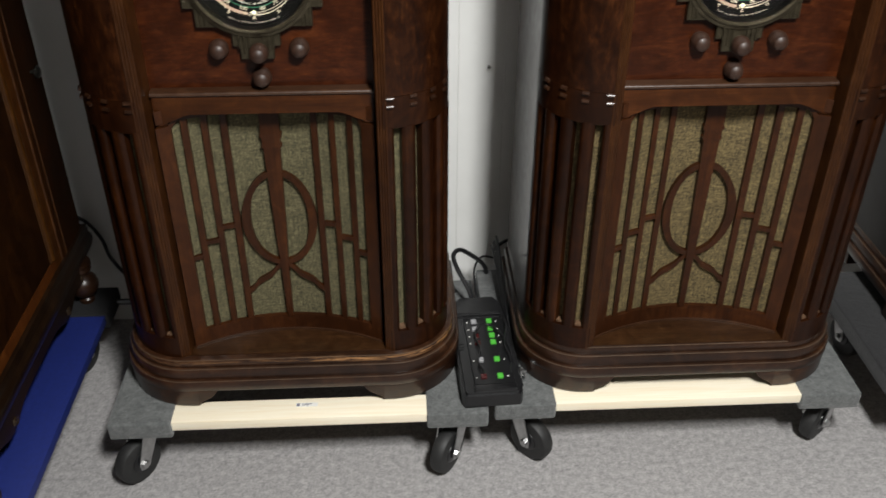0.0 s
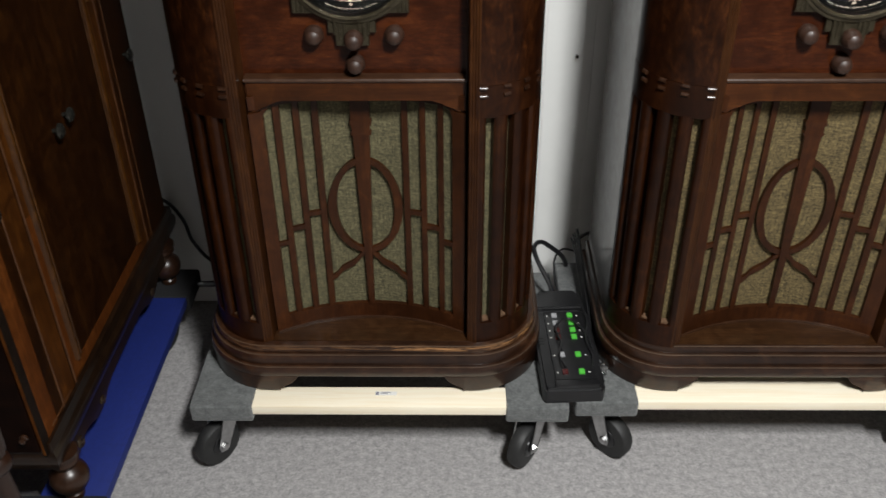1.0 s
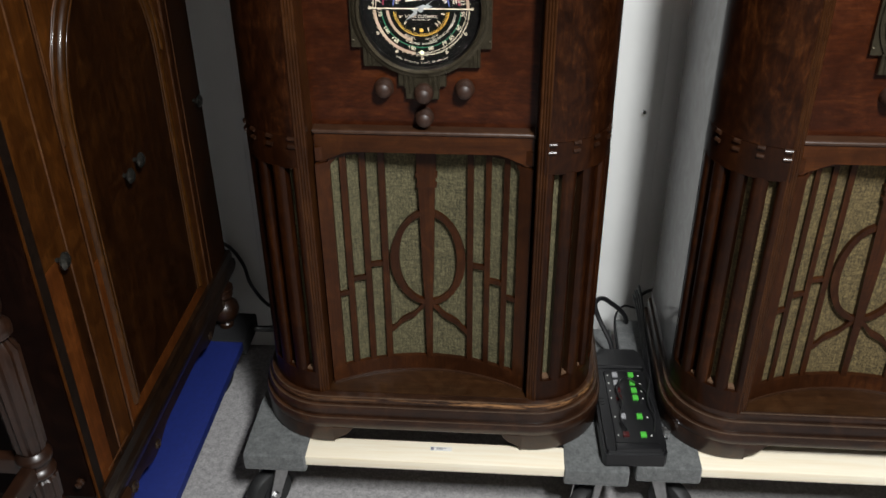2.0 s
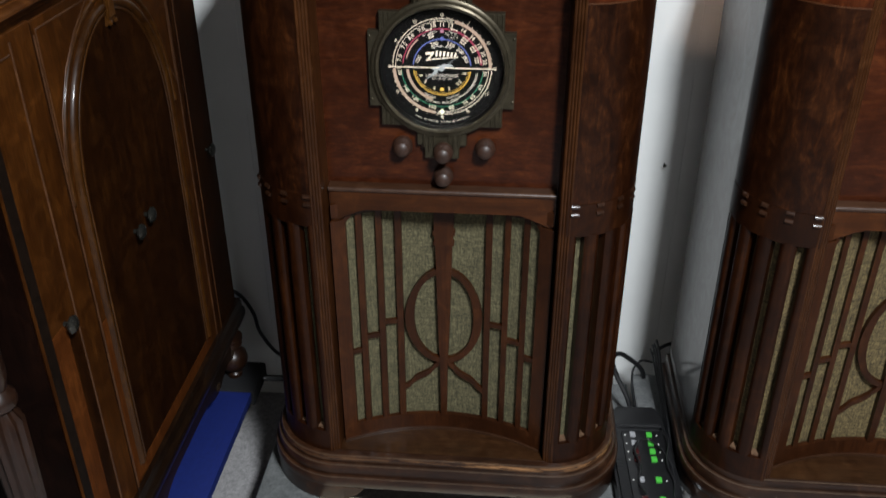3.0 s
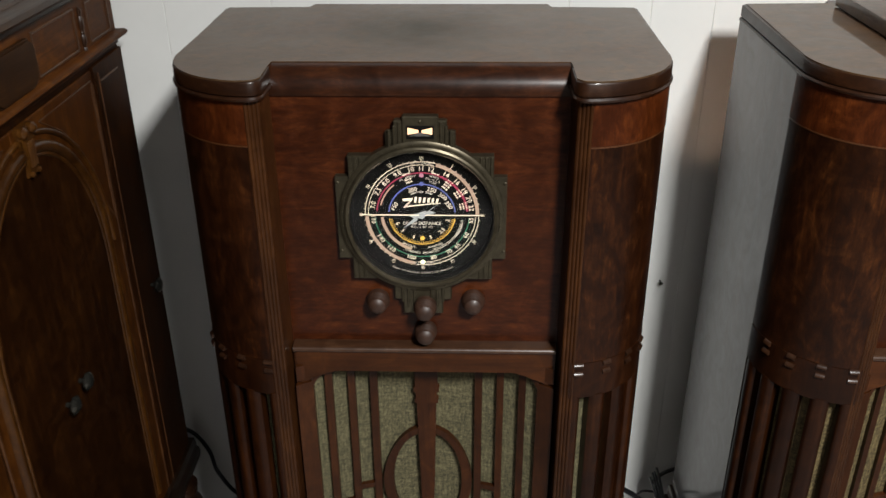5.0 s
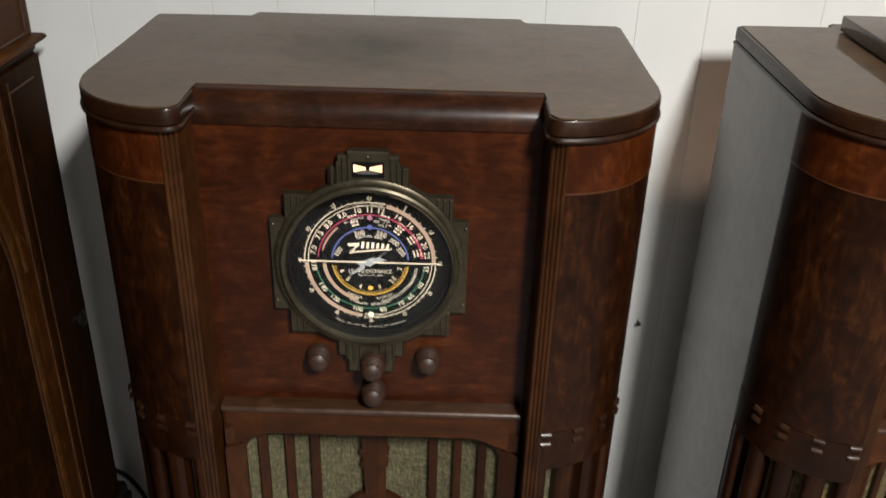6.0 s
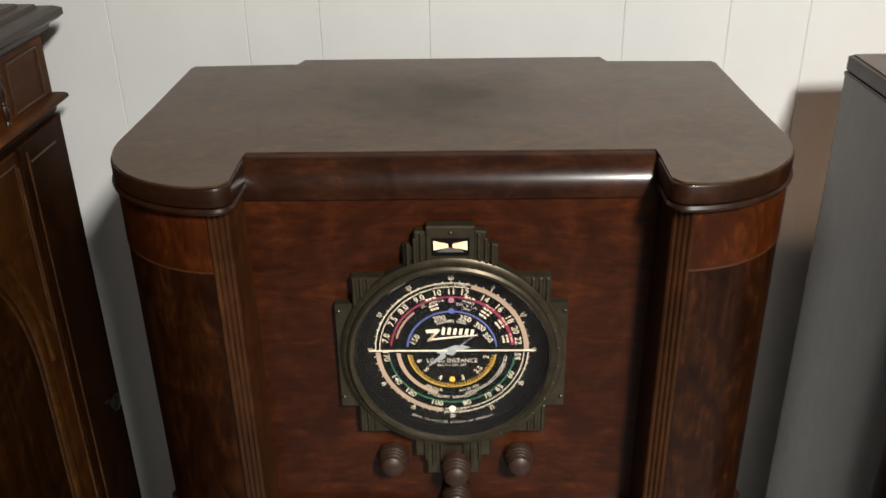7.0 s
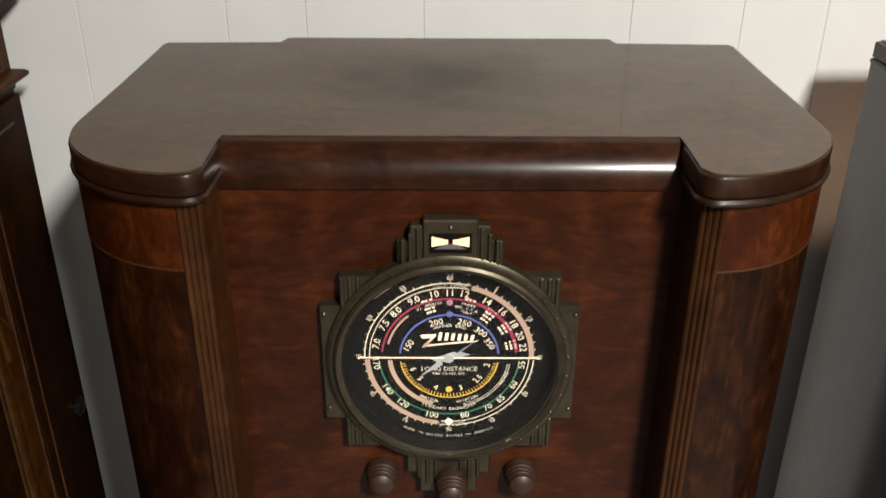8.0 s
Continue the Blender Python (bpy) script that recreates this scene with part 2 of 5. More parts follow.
def carpet(name, dark, light, tuft=0.006, relief=0.9):
    """Low-pile carpet: tufts about tuft metres wide, in mottled blotches."""
    m, N, L, b = material(name, 0.95)
    v = coords(N, L, (1, 1, 1))
    fine, mid, big = noise_tex(N, L, v, 0.9 / tuft, 3, 0.75), noise_tex(N, L, v, 0.32 / tuft, 3, 0.7), noise_tex(N, L, v, 5, 3)
    f = maths(N, L, "ADD", maths(N, L, "MULTIPLY", fine, 0.5), maths(N, L, "MULTIPLY", mid, 0.5))
    c = ramp(N, L, f, [(0.38, dark), (0.50, tuple((p + q) / 2 for p, q in zip(dark, light))), (0.62, light)])
    c = mix(N, L, maths(N, L, "MULTIPLY", big, 0.3), c, tuple((p + q) / 2 for p, q in zip(dark, light)))
    L.new(c, b.inputs["Base Color"])
    bump(N, L, b, f, relief, 0.005)
    b.inputs["Sheen Weight"].default_value = 0.2
    return m


CARPET = carpet("floor_carpet", (0.18, 0.175, 0.176), (0.415, 0.398, 0.394), 0.0046)
# Dolly carpet again, darkened to stand in for shade on the third dolly.
SHADED_FELT = carpet("shaded_dolly_carpet", (0.006, 0.006, 0.0068), (0.015, 0.0148, 0.0165), 0.006, 0.5)
FELT = carpet("dolly_carpet", (0.062, 0.066, 0.066), (0.145, 0.150, 0.148), 0.005, 0.8)
PAINT = plain("white_wall_paint", (0.78, 0.78, 0.76), 0.5, scale=8, vary=0.03, bumps=0.08)
# Unseen walls kept very dark so that little light bounces back.
DIM_PAINT = plain("dark_unseen_wall", (0.065, 0.055, 0.045), 0.7, scale=8, vary=0.08)
CEILING = plain("darkened_ceiling", (0.24, 0.24, 0.235), 0.8, scale=60, vary=0.04)
def pine():
    m, N, L, b = material("pine", 0.55)
    grain = noise_tex(N, L, coords(N, L, (0.05, 1, 1)), 120, 4, 0.6, 0.4)
    cloud = noise_tex(N, L, coords(N, L, (0.3, 1, 1)), 14, 3)
    c = ramp(N, L, grain, [(0.3, (0.85, 0.73, 0.53)), (0.6, (0.91, 0.84, 0.68))])
    L.new(mix(N, L, maths(N, L, "MULTIPLY", cloud, 0.35), c, (0.87, 0.76, 0.56)), b.inputs["Base Color"])
    bump(N, L, b, grain, 0.1, 0.0005)
    return m


PINE = pine()
BLUE = plain("blue_paint", (0.007, 0.016, 0.125), 0.6, scale=90, vary=0.15)
BLACK = plain("black_plastic", (0.008, 0.008, 0.0088), 0.3, scale=120, vary=0.2)
BLACK_GLOSS = plain("black_cable", (0.01, 0.01, 0.011), 0.3, scale=90, vary=0.2)
DARK_PAD = plain("black_pad", (0.006, 0.006, 0.007), 0.95, scale=300, vary=0.5, bumps=0.5)
RUBBER = plain("black_rubber", (0.014, 0.014, 0.014), 0.6, scale=60, vary=0.3)
ZINC = plain("zinc", (0.5, 0.5, 0.5), 0.32, 1.0, scale=60, vary=0.2)
BRONZE = plain("aged_bronze", (0.064, 0.053, 0.033), 0.36, 0.7, scale=70, vary=0.3)
BRASS_DARK = plain("dark_brass", (0.075, 0.072, 0.062), 0.22, 0.85, scale=80, vary=0.3)
BAKELITE = plain("brown_knob", (0.032, 0.0138, 0.0075), 0.5, 0.0, 0.04, scale=80, vary=0.35)
GILT = plain("worn_gilt_carving", (0.022, 0.013, 0.0065), 0.3, 0.2, scale=110, vary=0.6, bumps=0.4)
BLACKENED = plain("blackened_wood", (0.008, 0.0045, 0.0028), 0.55, scale=60, vary=0.4)
BLACKENED.node_tree.nodes["Principled BSDF"].inputs["Specular IOR Level"].default_value = 0.08
PLAQUE_WOOD = wood("plaque_veneer", (0.030, 0.0115, 0.0040), (0.066, 0.0270, 0.0090), (0.105, 0.045, 0.016), "x", coat=0.0, mottle=0.4, rough=0.5, spec=0.1)
TURNED_DARK = plain("turned_dark_wood", (0.016, 0.0062, 0.0030), 0.34, 0.0, 0.0, scale=50, vary=0.4)
TURNED = plain("turned_wood", (0.021, 0.0082, 0.0034), 0.34, 0.0, 0.0, scale=50, vary=0.4)
DIAL_BLACK = plain("dial_black", (0.0046, 0.0042, 0.0038), 0.5, scale=50, vary=0.2)
DIAL_BLACK.node_tree.nodes["Principled BSDF"].inputs["Specular IOR Level"].default_value = 0.1
WHITE_LABEL = plain("paper_label", (0.75, 0.74, 0.70), 0.6, scale=90, vary=0.05)
GREY_INK = plain("grey_ink", (0.2, 0.2, 0.24), 0.6)
DARK_RED = plain("dark_red_lens", (0.06, 0.012, 0.012), 0.25)
SLOT_END = plain("bare_slot_end", (0.12, 0.068, 0.038), 0.5, scale=200, vary=0.4)
INLAY = plain("pale_inlay", (0.058, 0.020, 0.0056), 0.4, scale=400, vary=0.5)
DIFFUSER = plain("lamp_diffuser", (0.85, 0.85, 0.82), 0.5, vary=0.02)


def glow(name, colour, strength, base=None):
    m, N, L, b = material(name, 0.5)
    b.inputs["Base Color"].default_value = (*(base or colour), 1)
    b.inputs["Emission Color"].default_value = (*colour, 1)
    b.inputs["Emission Strength"].default_value = strength
    return m


LIT_CREAM = glow("lit_cream", (0.95, 0.74, 0.48), 0.48, (0.7, 0.6, 0.45))
POINTER = plain("pale_pointer", (0.36, 0.38, 0.37), 0.4, vary=0.1)
LIT_WHITE = glow("lit_white", (0.88, 0.72, 0.50), 0.32, (0.6, 0.54, 0.45))
LIT_BAND = glow("lit_band", (0.62, 0.37, 0.23), 0.30, (0.30, 0.21, 0.15))
LIT_RED = glow("lit_red", (0.19, 0.012, 0.035), 0.7)
LIT_PINK = glow("lit_pink", (0.30, 0.13, 0.17), 0.5)
LIT_BLUE = glow("lit_blue", (0.062, 0.080, 0.24), 0.65)
LIT_GREEN = glow("lit_green", (0.012, 0.10, 0.050), 0.7)
LIT_YELLOW = glow("lit_yellow", (0.62, 0.36, 0.05), 0.45)
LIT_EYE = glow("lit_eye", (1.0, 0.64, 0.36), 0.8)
LIT_DOT = glow("lit_dot", (0.9, 0.95, 0.55), 1.1)
SWITCH_GREEN = glow("lit_switch", (0.07, 0.40, 0.04), 0.14)


def clear_glass():
    m, N, L, b = material("clear_glass", 0.02)
    b.inputs["Transmission Weight"].default_value = 1.0
    b.inputs["IOR"].default_value = 1.2
    return m


GLASS = clear_glass()


# ---- mesh helpers ----
def part(name, bm, mat, parent=None, label="", smooth=35):
    bmesh.ops.remove_doubles(bm, verts=bm.verts, dist=1e-6)
    bmesh.ops.recalc_face_normals(bm, faces=bm.faces)
    me = bpy.data.meshes.new(name)
    bm.to_mesh(me)
    bm.free()
    me.materials.append(mat)
    if smooth:
        me.shade_smooth()
        me.set_sharp_from_angle(angle=radians(smooth))
    ob = new(name, me)
    ob.parent = parent
    if label:
        tagged(ob, label=label)
    return ob


def thing(name, m, label, category, group=""):
    ob = new(name)
    ob.empty_display_size = 0.1
    ob.matrix_world = m
    return tagged(ob, label, category, group)


def box(x0, x1, y0, y1, z0, z1, bev=0.0, seg=2, bm=None):
    out = bm or bmesh.new()
    b = bmesh.new()
    bmesh.ops.create_cube(b, size=1, matrix=Matrix.Translation(((x0 + x1) / 2, (y0 + y1) / 2, (z0 + z1) / 2)) @ Matrix.Diagonal((abs(x1 - x0), abs(y1 - y0), abs(z1 - z0), 1)))
    if bev:
        bmesh.ops.bevel(b, geom=b.edges[:], offset=bev, segments=seg, affect="EDGES", profile=0.6)
    append(out, b)
    return out


def append(bm, other, m=None):
    """Adds the mesh other to bm and frees it."""
    vs = {}
    for v in other.verts:
        vs[v] = bm.verts.new(m @ v.co if m else v.co)
    for fc in other.faces:
        try:
            bm.faces.new([vs[v] for v in fc.verts])
        except ValueError:
            pass
    other.free()
    return bm


def prism(pts, z0, z1, bm=None, bev=0.0):
    """A plan polygon raised from z0 to z1."""
    b = bmesh.new()
    low, high = [b.verts.new((x, y, z0)) for x, y in pts], [b.verts.new((x, y, z1)) for x, y in pts]
    b.faces.new(low[::-1]), b.faces.new(high)
    for i in range(len(pts)):
        j = (i + 1) % len(pts)
        b.faces.new((low[i], low[j], high[j], high[i]))
    if bev:
        rim = [e for e in b.edges if abs(e.verts[0].co.z - e.verts[1].co.z) < 1e-6 and e.verts[0].co.z > (z0 + z1) / 2]
        bmesh.ops.bevel(b, geom=rim, offset=bev, segments=2, affect="EDGES")
    return append(bm or bmesh.new(), b)


def front_prism(pts, y0, y1, bm=None, bev=0.0):
    """A polygon in x and z, carried from y0 to y1."""
    b = bmesh.new()
    a, c = [b.verts.new((x, y0, z)) for x, z in pts], [b.verts.new((x, y1, z)) for x, z in pts]
    b.faces.new(a), b.faces.new(c[::-1])
    for i in range(len(pts)):
        j = (i + 1) % len(pts)
        b.faces.new((a[i], c[i], c[j], a[j]))
    if bev:
        rim = [e for e in b.edges if abs(e.verts[0].co.y - y0) < 1e-6 and abs(e.verts[1].co.y - y0) < 1e-6]
        bmesh.ops.bevel(b, geom=rim, offset=bev, segments=2, affect="EDGES")
    return append(bm or bmesh.new(), b)


def side_prism(pts, x0, x1, bm=None):
    """A polygon in y and z, carried from x0 to x1."""
    b = bmesh.new()
    a, c = [b.verts.new((x0, y, z)) for y, z in pts], [b.verts.new((x1, y, z)) for y, z in pts]
    b.faces.new(a), b.faces.new(c[::-1])
    for i in range(len(pts)):
        j = (i + 1) % len(pts)
        b.faces.new((a[i], c[i], c[j], a[j]))
    return append(bm or bmesh.new(), b)


def lathe(profile, m=None, n=24, bm=None):
    """A profile of (radius, height) turned round z, laid by m."""
    b = bmesh.new()
    rings = [[b.verts.new((r * math.cos(2 * math.pi * k / n), r * math.sin(2 * math.pi * k / n), z)) for k in range(n)] for r, z in profile]
    for p, q in zip(rings, rings[1:]):
        for k in range(n):
            b.faces.new((p[k], p[(k + 1) % n], q[(k + 1) % n], q[k]))
    b.faces.new(rings[0][::-1]), b.faces.new(rings[-1])
    return append(bm or bmesh.new(), b, m)


def sweep(path, profile, closed=False, bm=None):
    """A closed profile of (outwards, z) carried along a plan path of ((x, y), (normal x, normal y))."""
    b = bmesh.new()
    rows = [[b.verts.new((x + nx * o, y + ny * o, z)) for o, z in profile] for (x, y), (nx, ny) in path]
    k = len(profile)
    for p, q in list(zip(rows, rows[1:])) + ([(rows[-1], rows[0])] if closed else []):
        for i in range(k):
            b.faces.new((p[i], p[(i + 1) % k], q[(i + 1) % k], q[i]))
    if not closed:
        b.faces.new(rows[0]), b.faces.new(rows[-1][::-1])
    return append(bm or bmesh.new(), b)


def smooth_line(pts, steps=8):
    """A Catmull-Rom line through the points."""
    p = [Vector(v) for v in pts]
    p = [2 * p[0] - p[1]] + p + [2 * p[-1] - p[-2]]
    out = []
    for i in range(1, len(p) - 2):
        for k in range(steps):
            t = k / steps
            a, b, c, d = p[i - 1:i + 3]
            out.append(0.5 * (2 * b + (c - a) * t + (2 * a - 5 * b + 4 * c - d) * t * t + (3 * b - a - 3 * c + d) * t ** 3))
    return out + [p[-2]]


def tube(pts, r, n=10, bm=None, steps=8):
    b = bmesh.new()
    line = smooth_line(pts, steps)
    rings, up = [], Vector((0.3, 0.2, 0.93))
    for i, p in enumerate(line):
        d = (line[min(i + 1, len(line) - 1)] - line[max(i - 1, 0)]).normalized()
        s = d.cross(up).normalized()
        u = s.cross(d)
        rad = r(i / (len(line) - 1)) if callable(r) else r
        rings.append([b.verts.new(p + rad * (math.cos(2 * math.pi * k / n) * s + math.sin(2 * math.pi * k / n) * u)) for k in range(n)])
    for p, q in zip(rings, rings[1:]):
        for k in range(n):
            b.faces.new((p[k], p[(k + 1) % n], q[(k + 1) % n], q[k]))
    b.faces.new(rings[0][::-1]), b.faces.new(rings[-1])
    return append(bm or bmesh.new(), b)


def arc_block(cx, cy, r0, r1, a0, a1, z0, z1, side=1, n=10, bm=None):
    """A curved block between two radii, from angle a0 to a1 (0: to the front, 90: to the side)."""
    at = [radians(a0 + (a1 - a0) * k / n) for k in range(n + 1)]
    pts = [(side * (cx + r1 * math.sin(a)), cy - r1 * math.cos(a)) for a in at]
    pts += [(side * (cx + r0 * math.sin(a)), cy - r0 * math.cos(a)) for a in reversed(at)]
    return prism(pts, z0, z1, bm)


def ring_sector(r0, r1, a0, a1, y, cz, n=48, bm=None):
    """A flat arc facing -y round (0, cz); angles clockwise from the top."""
    b = bm or bmesh.new()
    at = [radians(a0 + (a1 - a0) * k / n) for k in range(n + 1)]
    i = [b.verts.new((r0 * math.sin(a), y, cz + r0 * math.cos(a))) for a in at]
    o = [b.verts.new((r1 * math.sin(a), y, cz + r1 * math.cos(a))) for a in at]
    for k in range(n):
        b.faces.new((i[k], i[k + 1], o[k + 1], o[k]))
    return b


def text_into(bm, body, size, x, y, z, turn=0.0):
    """Letters of the built-in font, facing -y."""
    cu = bpy.data.curves.new("letters", "FONT")
    cu.body, cu.size, cu.align_x, cu.align_y, cu.resolution_u = body, size, "CENTER", "CENTER", 2
    ob = new("letters", cu)
    me = bpy.data.meshes.new_from_object(ob)
    b = bmesh.new()
    b.from_mesh(me)
    append(bm, b, pose(x, y, z) @ pose(0, 0, 0, 0, turn, 0) @ pose(0, 0, 0, 90))
    bpy.data.objects.remove(ob), bpy.data.meshes.remove(me), bpy.data.curves.remove(cu)


# ---- the room ----
WALL_Y = 1.925


def structure(name, bm, mat, label=""):
    return tagged(part(name, bm, mat, None), label, kind="structure")


structure("floor", box(-1.6, 2.5, -0.9, 2.1, -0.1, 0.0), CARPET, "mottled grey low-pile commercial carpet floor")
# Unseen ceiling, its grey darkened to weaken the light it throws back.
structure("ceiling", box(-1.6, 2.5, -0.9, 2.1, 2.5, 2.6), CEILING, "unseen grey ceiling, darkened to cut bounced light")
# These unseen walls stand close to limit the lit floor and its bounce.
structure("wall_west", box(-1.7, -1.6, -0.9, 2.1, 0.0, 2.5), DIM_PAINT, "unseen dark grey-brown wall, set close to cut bounced light")
structure("wall_east", box(2.5, 2.6, -0.9, 2.1, 0.0, 2.5), DIM_PAINT, "unseen dark grey-brown wall, set close to cut bounced light")
structure("wall_south", box(-1.7, 2.6, -1.0, -0.9, 0.0, 2.5), DIM_PAINT, "unseen dark grey-brown wall, set close to cut bounced light")
wall_north = structure("wall_north", box(-1.6, 2.5, WALL_Y + 0.0024, 2.1, 0.0, 2.5), PAINT, "white painted wall of grooved vertical panelling")
lamp = thing("ceiling_light", pose(0.49, -0.16, 2.5), "oblong flush ceiling light with a white diffuser", "ceiling light")
part("frame", box(-0.17, 0.17, -0.335, 0.335, -0.012, 0.0, 0.003), ZINC, lamp)
part("diffuser", box(-0.15, 0.15, -0.315, 0.315, -0.018, -0.012, 0.002), DIFFUSER, lamp)

# ---- console radios ----
CX, CY, CR = 0.205, 0.0655, 0.1195    # plan of the rounded corner columns
TOP_Y, TOP_R = 0.0585, 0.1175         # plan of the rounded corners of the top


def grille_y(x, sag=0.053, mid=0.037, half=0.188):
    """The hollow curve of the grille, seen from above."""
    r = (half * half + sag * sag) / (2 * sag)
    return mid - (r - math.sqrt(r * r - min(abs(x), half) ** 2))


def bent(strip, t=0.009, lift=0.0, bm=None):
    """A solid strip of (x, z, x, z) edge pairs that lies on the grille's curve."""
    b = bmesh.new()
    rows = []
    for x0, z0, x1, z1 in strip:
        rows.append([b.verts.new((x, grille_y(x) - lift - d, z)) for x, z, d in ((x0, z0, t), (x1, z1, t), (x1, z1, 0), (x0, z0, 0))])
    for p, q in zip(rows, rows[1:]):
        for i in range(4):
            b.faces.new((p[i], p[(i + 1) % 4], q[(i + 1) % 4], q[i]))
    b.faces.new(rows[0]), b.faces.new(rows[-1][::-1])
    return append(bm or bmesh.new(), b)


def outline():
    """Half of the plan path round a rounded corner, from the front to the back, with its normals."""
    path = []
    for k in range(13):
        a = radians(90 * k / 12)
        path.append(((CX + CR * math.sin(a), CY - CR * math.cos(a)), (math.sin(a), -math.cos(a))))
    return path


def full_path(back):
    """The plan path from the back left, round the front, to the back right."""
    half = outline()
    right = half + [((CX + CR, back), (1, 0))]
    left = [((-x, y), (-nx, ny)) for (x, y), (nx, ny) in reversed(right)]
    return left + right


def knob(parent, x, y, z):
    m = pose(x, y, z, 90)
    bm = lathe([(0.0165, -0.002), (0.0172, 0.002), (0.0178, 0.006), (0.0165, 0.009), (0.0168, 0.011), (0.0155, 0.013), (0.0158, 0.015), (0.0145, 0.017),
                (0.0147, 0.019), (0.0130, 0.021), (0.0128, 0.024), (0.0095, 0.027), (0.004, 0.0285), (0.0005, 0.029)], m, 28)
    bmesh.ops.scale(bm, vec=(0.93, 1.0, 0.93), space=Matrix.Translation((-x, -y, -z)), verts=bm.verts)
    part("knob", bm, BAKELITE, parent, "ribbed brown wooden knob")


def dial(parent, cz):
    """The round black dial with lit scales, glass and stepped bronze surround."""
    R, n = 0.0985, 72
    m = pose(0, 0, cz, 90)
    bm = bmesh.new()
    rings = [[bm.verts.new(m @ Vector((r * math.cos(2 * math.pi * k / n), r * math.sin(2 * math.pi * k / n), z))) for k in range(n)] for r, z in ((0.0972, 0.0), (0.0972, 0.0095), (0.1100, 0.0095), (0.1100, 0.0))]
    for p, q in zip(rings, rings[1:] + rings[:1]):
        for k in range(n):
            bm.faces.new((p[k], p[(k + 1) % n], q[(k + 1) % n], q[k]))
    plate = part("escutcheon", bm, BRONZE, parent, "stepped aged bronze dial surround")

    def arc(z0, z1):
        a0, a1 = math.asin(z0 / R), math.asin(z1 / R)
        return [(R * math.cos(a0 + (a1 - a0) * k / 10), cz + R * math.sin(a0 + (a1 - a0) * k / 10)) for k in range(11)]

    for s in (-1, 1):
        for pts, d in (([(0.1135, cz - 0.062), (0.1135, cz + 0.059)] + arc(0.059, -0.062), 0.010),
                       ([(0.0955, cz + 0.0242), (0.0955, cz + 0.089)] + arc(0.089, 0.0243), 0.012),
                       ([(0.0955, cz - 0.0242), (0.0955, cz - 0.093)] + arc(-0.093, -0.0243), 0.012)):
            part("step", front_prism([(s * x, z) for x, z in pts], -d, 0.0), BRONZE, plate)
    for hx, z0, z1, d in ((0.0455, 0.0985, 0.122, 0.010), (0.0345, 0.0985, 0.137, 0.012), (0.0235, 0.0985, 0.143, 0.014), (0.040, -0.128, -0.0985, 0.010), (0.028, -0.150, -0.0985, 0.012)):
        part("step", box(-hx, hx, -d, 0.0, cz + z0, cz + z1, 0.0015, 1), BRONZE, plate)
    for s in (-1, 1):
        for k in range(3):
            x, u, v = s * (0.0930 - 0.007 * k), s * (0.0270 + 0.0065 * k), s * (0.012 + 0.008 * k)
            part("fin", box(x - 0.0022, x + 0.0022, -0.0138, -0.009, cz - 0.092, cz - 0.060, 0.001, 1), BRONZE, plate)
            part("fin", box(x - 0.0022, x + 0.0022, -0.0138, -0.009, cz + 0.057, cz + 0.088, 0.001, 1), BRONZE, plate)
            part("fin", box(u - 0.002, u + 0.002, -0.0148, -0.009, cz + 0.10, cz + 0.136 - 0.0055 * k, 0.001, 1), BRONZE, plate)
            part("fin", box(v - 0.0018, v + 0.0018, -0.0148, -0.009, cz - 0.146 + 0.008 * k, cz - 0.10, 0.001, 1), BRONZE, plate)
        for dz in (0.05, -0.051):
            part("screw", lathe([(0.0024, 0.009), (0.0022, 0.0112), (0.0012, 0.012)], pose(s * 0.1105, 0, cz + dz, 90), 8), BRONZE, plate)
    part("screw", lathe([(0.0022, 0.013), (0.0020, 0.0150), (0.0010, 0.0158)], pose(0, 0, cz + 0.1365, 90), 8), BRONZE, plate)
    b = bmesh.new()
    prof = [(0.1105, 0.010), (0.1105, 0.0145), (0.1075, 0.0165), (0.1045, 0.0165), (0.1035, 0.0195), (0.1010, 0.0210), (0.0980, 0.0200), (0.0965, 0.017), (0.0970, 0.0125)]
    n = 72
    rings = [[b.verts.new(m @ Vector((r * math.cos(2 * math.pi * k / n), r * math.sin(2 * math.pi * k / n), z))) for k in range(n)] for r, z in prof]
    for p, q in zip(rings, rings[1:] + rings[:1]):
        for k in range(n):
            b.faces.new((p[k], p[(k + 1) % n], q[(k + 1) % n], q[k]))
    for k in range(32):
        a = 2 * math.pi * (k + 0.5) / 32
        append(b, lathe([(0.0016, 0.0155), (0.0014, 0.0172), (0.0007, 0.0178)], pose(0.106 * math.cos(a), 0, cz + 0.106 * math.sin(a), 90), 6))
    part("bezel", b, BRONZE, plate, "beaded round bronze bezel")
    face = part("dial", lathe([(0.098, -0.004), (0.098, 0.0008)], m, 64), DIAL_BLACK, parent, "black round tuning dial with lit scales")
    well = bmesh.new()
    rings = [[well.verts.new(m @ Vector((r * math.cos(2 * math.pi * k / n), r * math.sin(2 * math.pi * k / n), z))) for k in range(n)] for r, z in ((0.0966, -0.001), (0.0966, 0.0160), (0.0971, 0.0160), (0.0971, -0.001))]
    for p, q in zip(rings, rings[1:] + rings[:1]):
        for k in range(n):
            well.faces.new((p[k], p[(k + 1) % n], q[(k + 1) % n], q[k]))
    part("dial_well", well, DIAL_BLACK, face, "black rim inside the bezel")
    y = -0.0015
    bm = bmesh.new()
    for a0, a1 in ((-90, 14), (92, 186)):
        ring_sector(0.0764, 0.0772, a0, a1, y, cz, 40, bm)
        ring_sector(0.0722, 0.0729, a0, a1, y, cz, 40, bm)
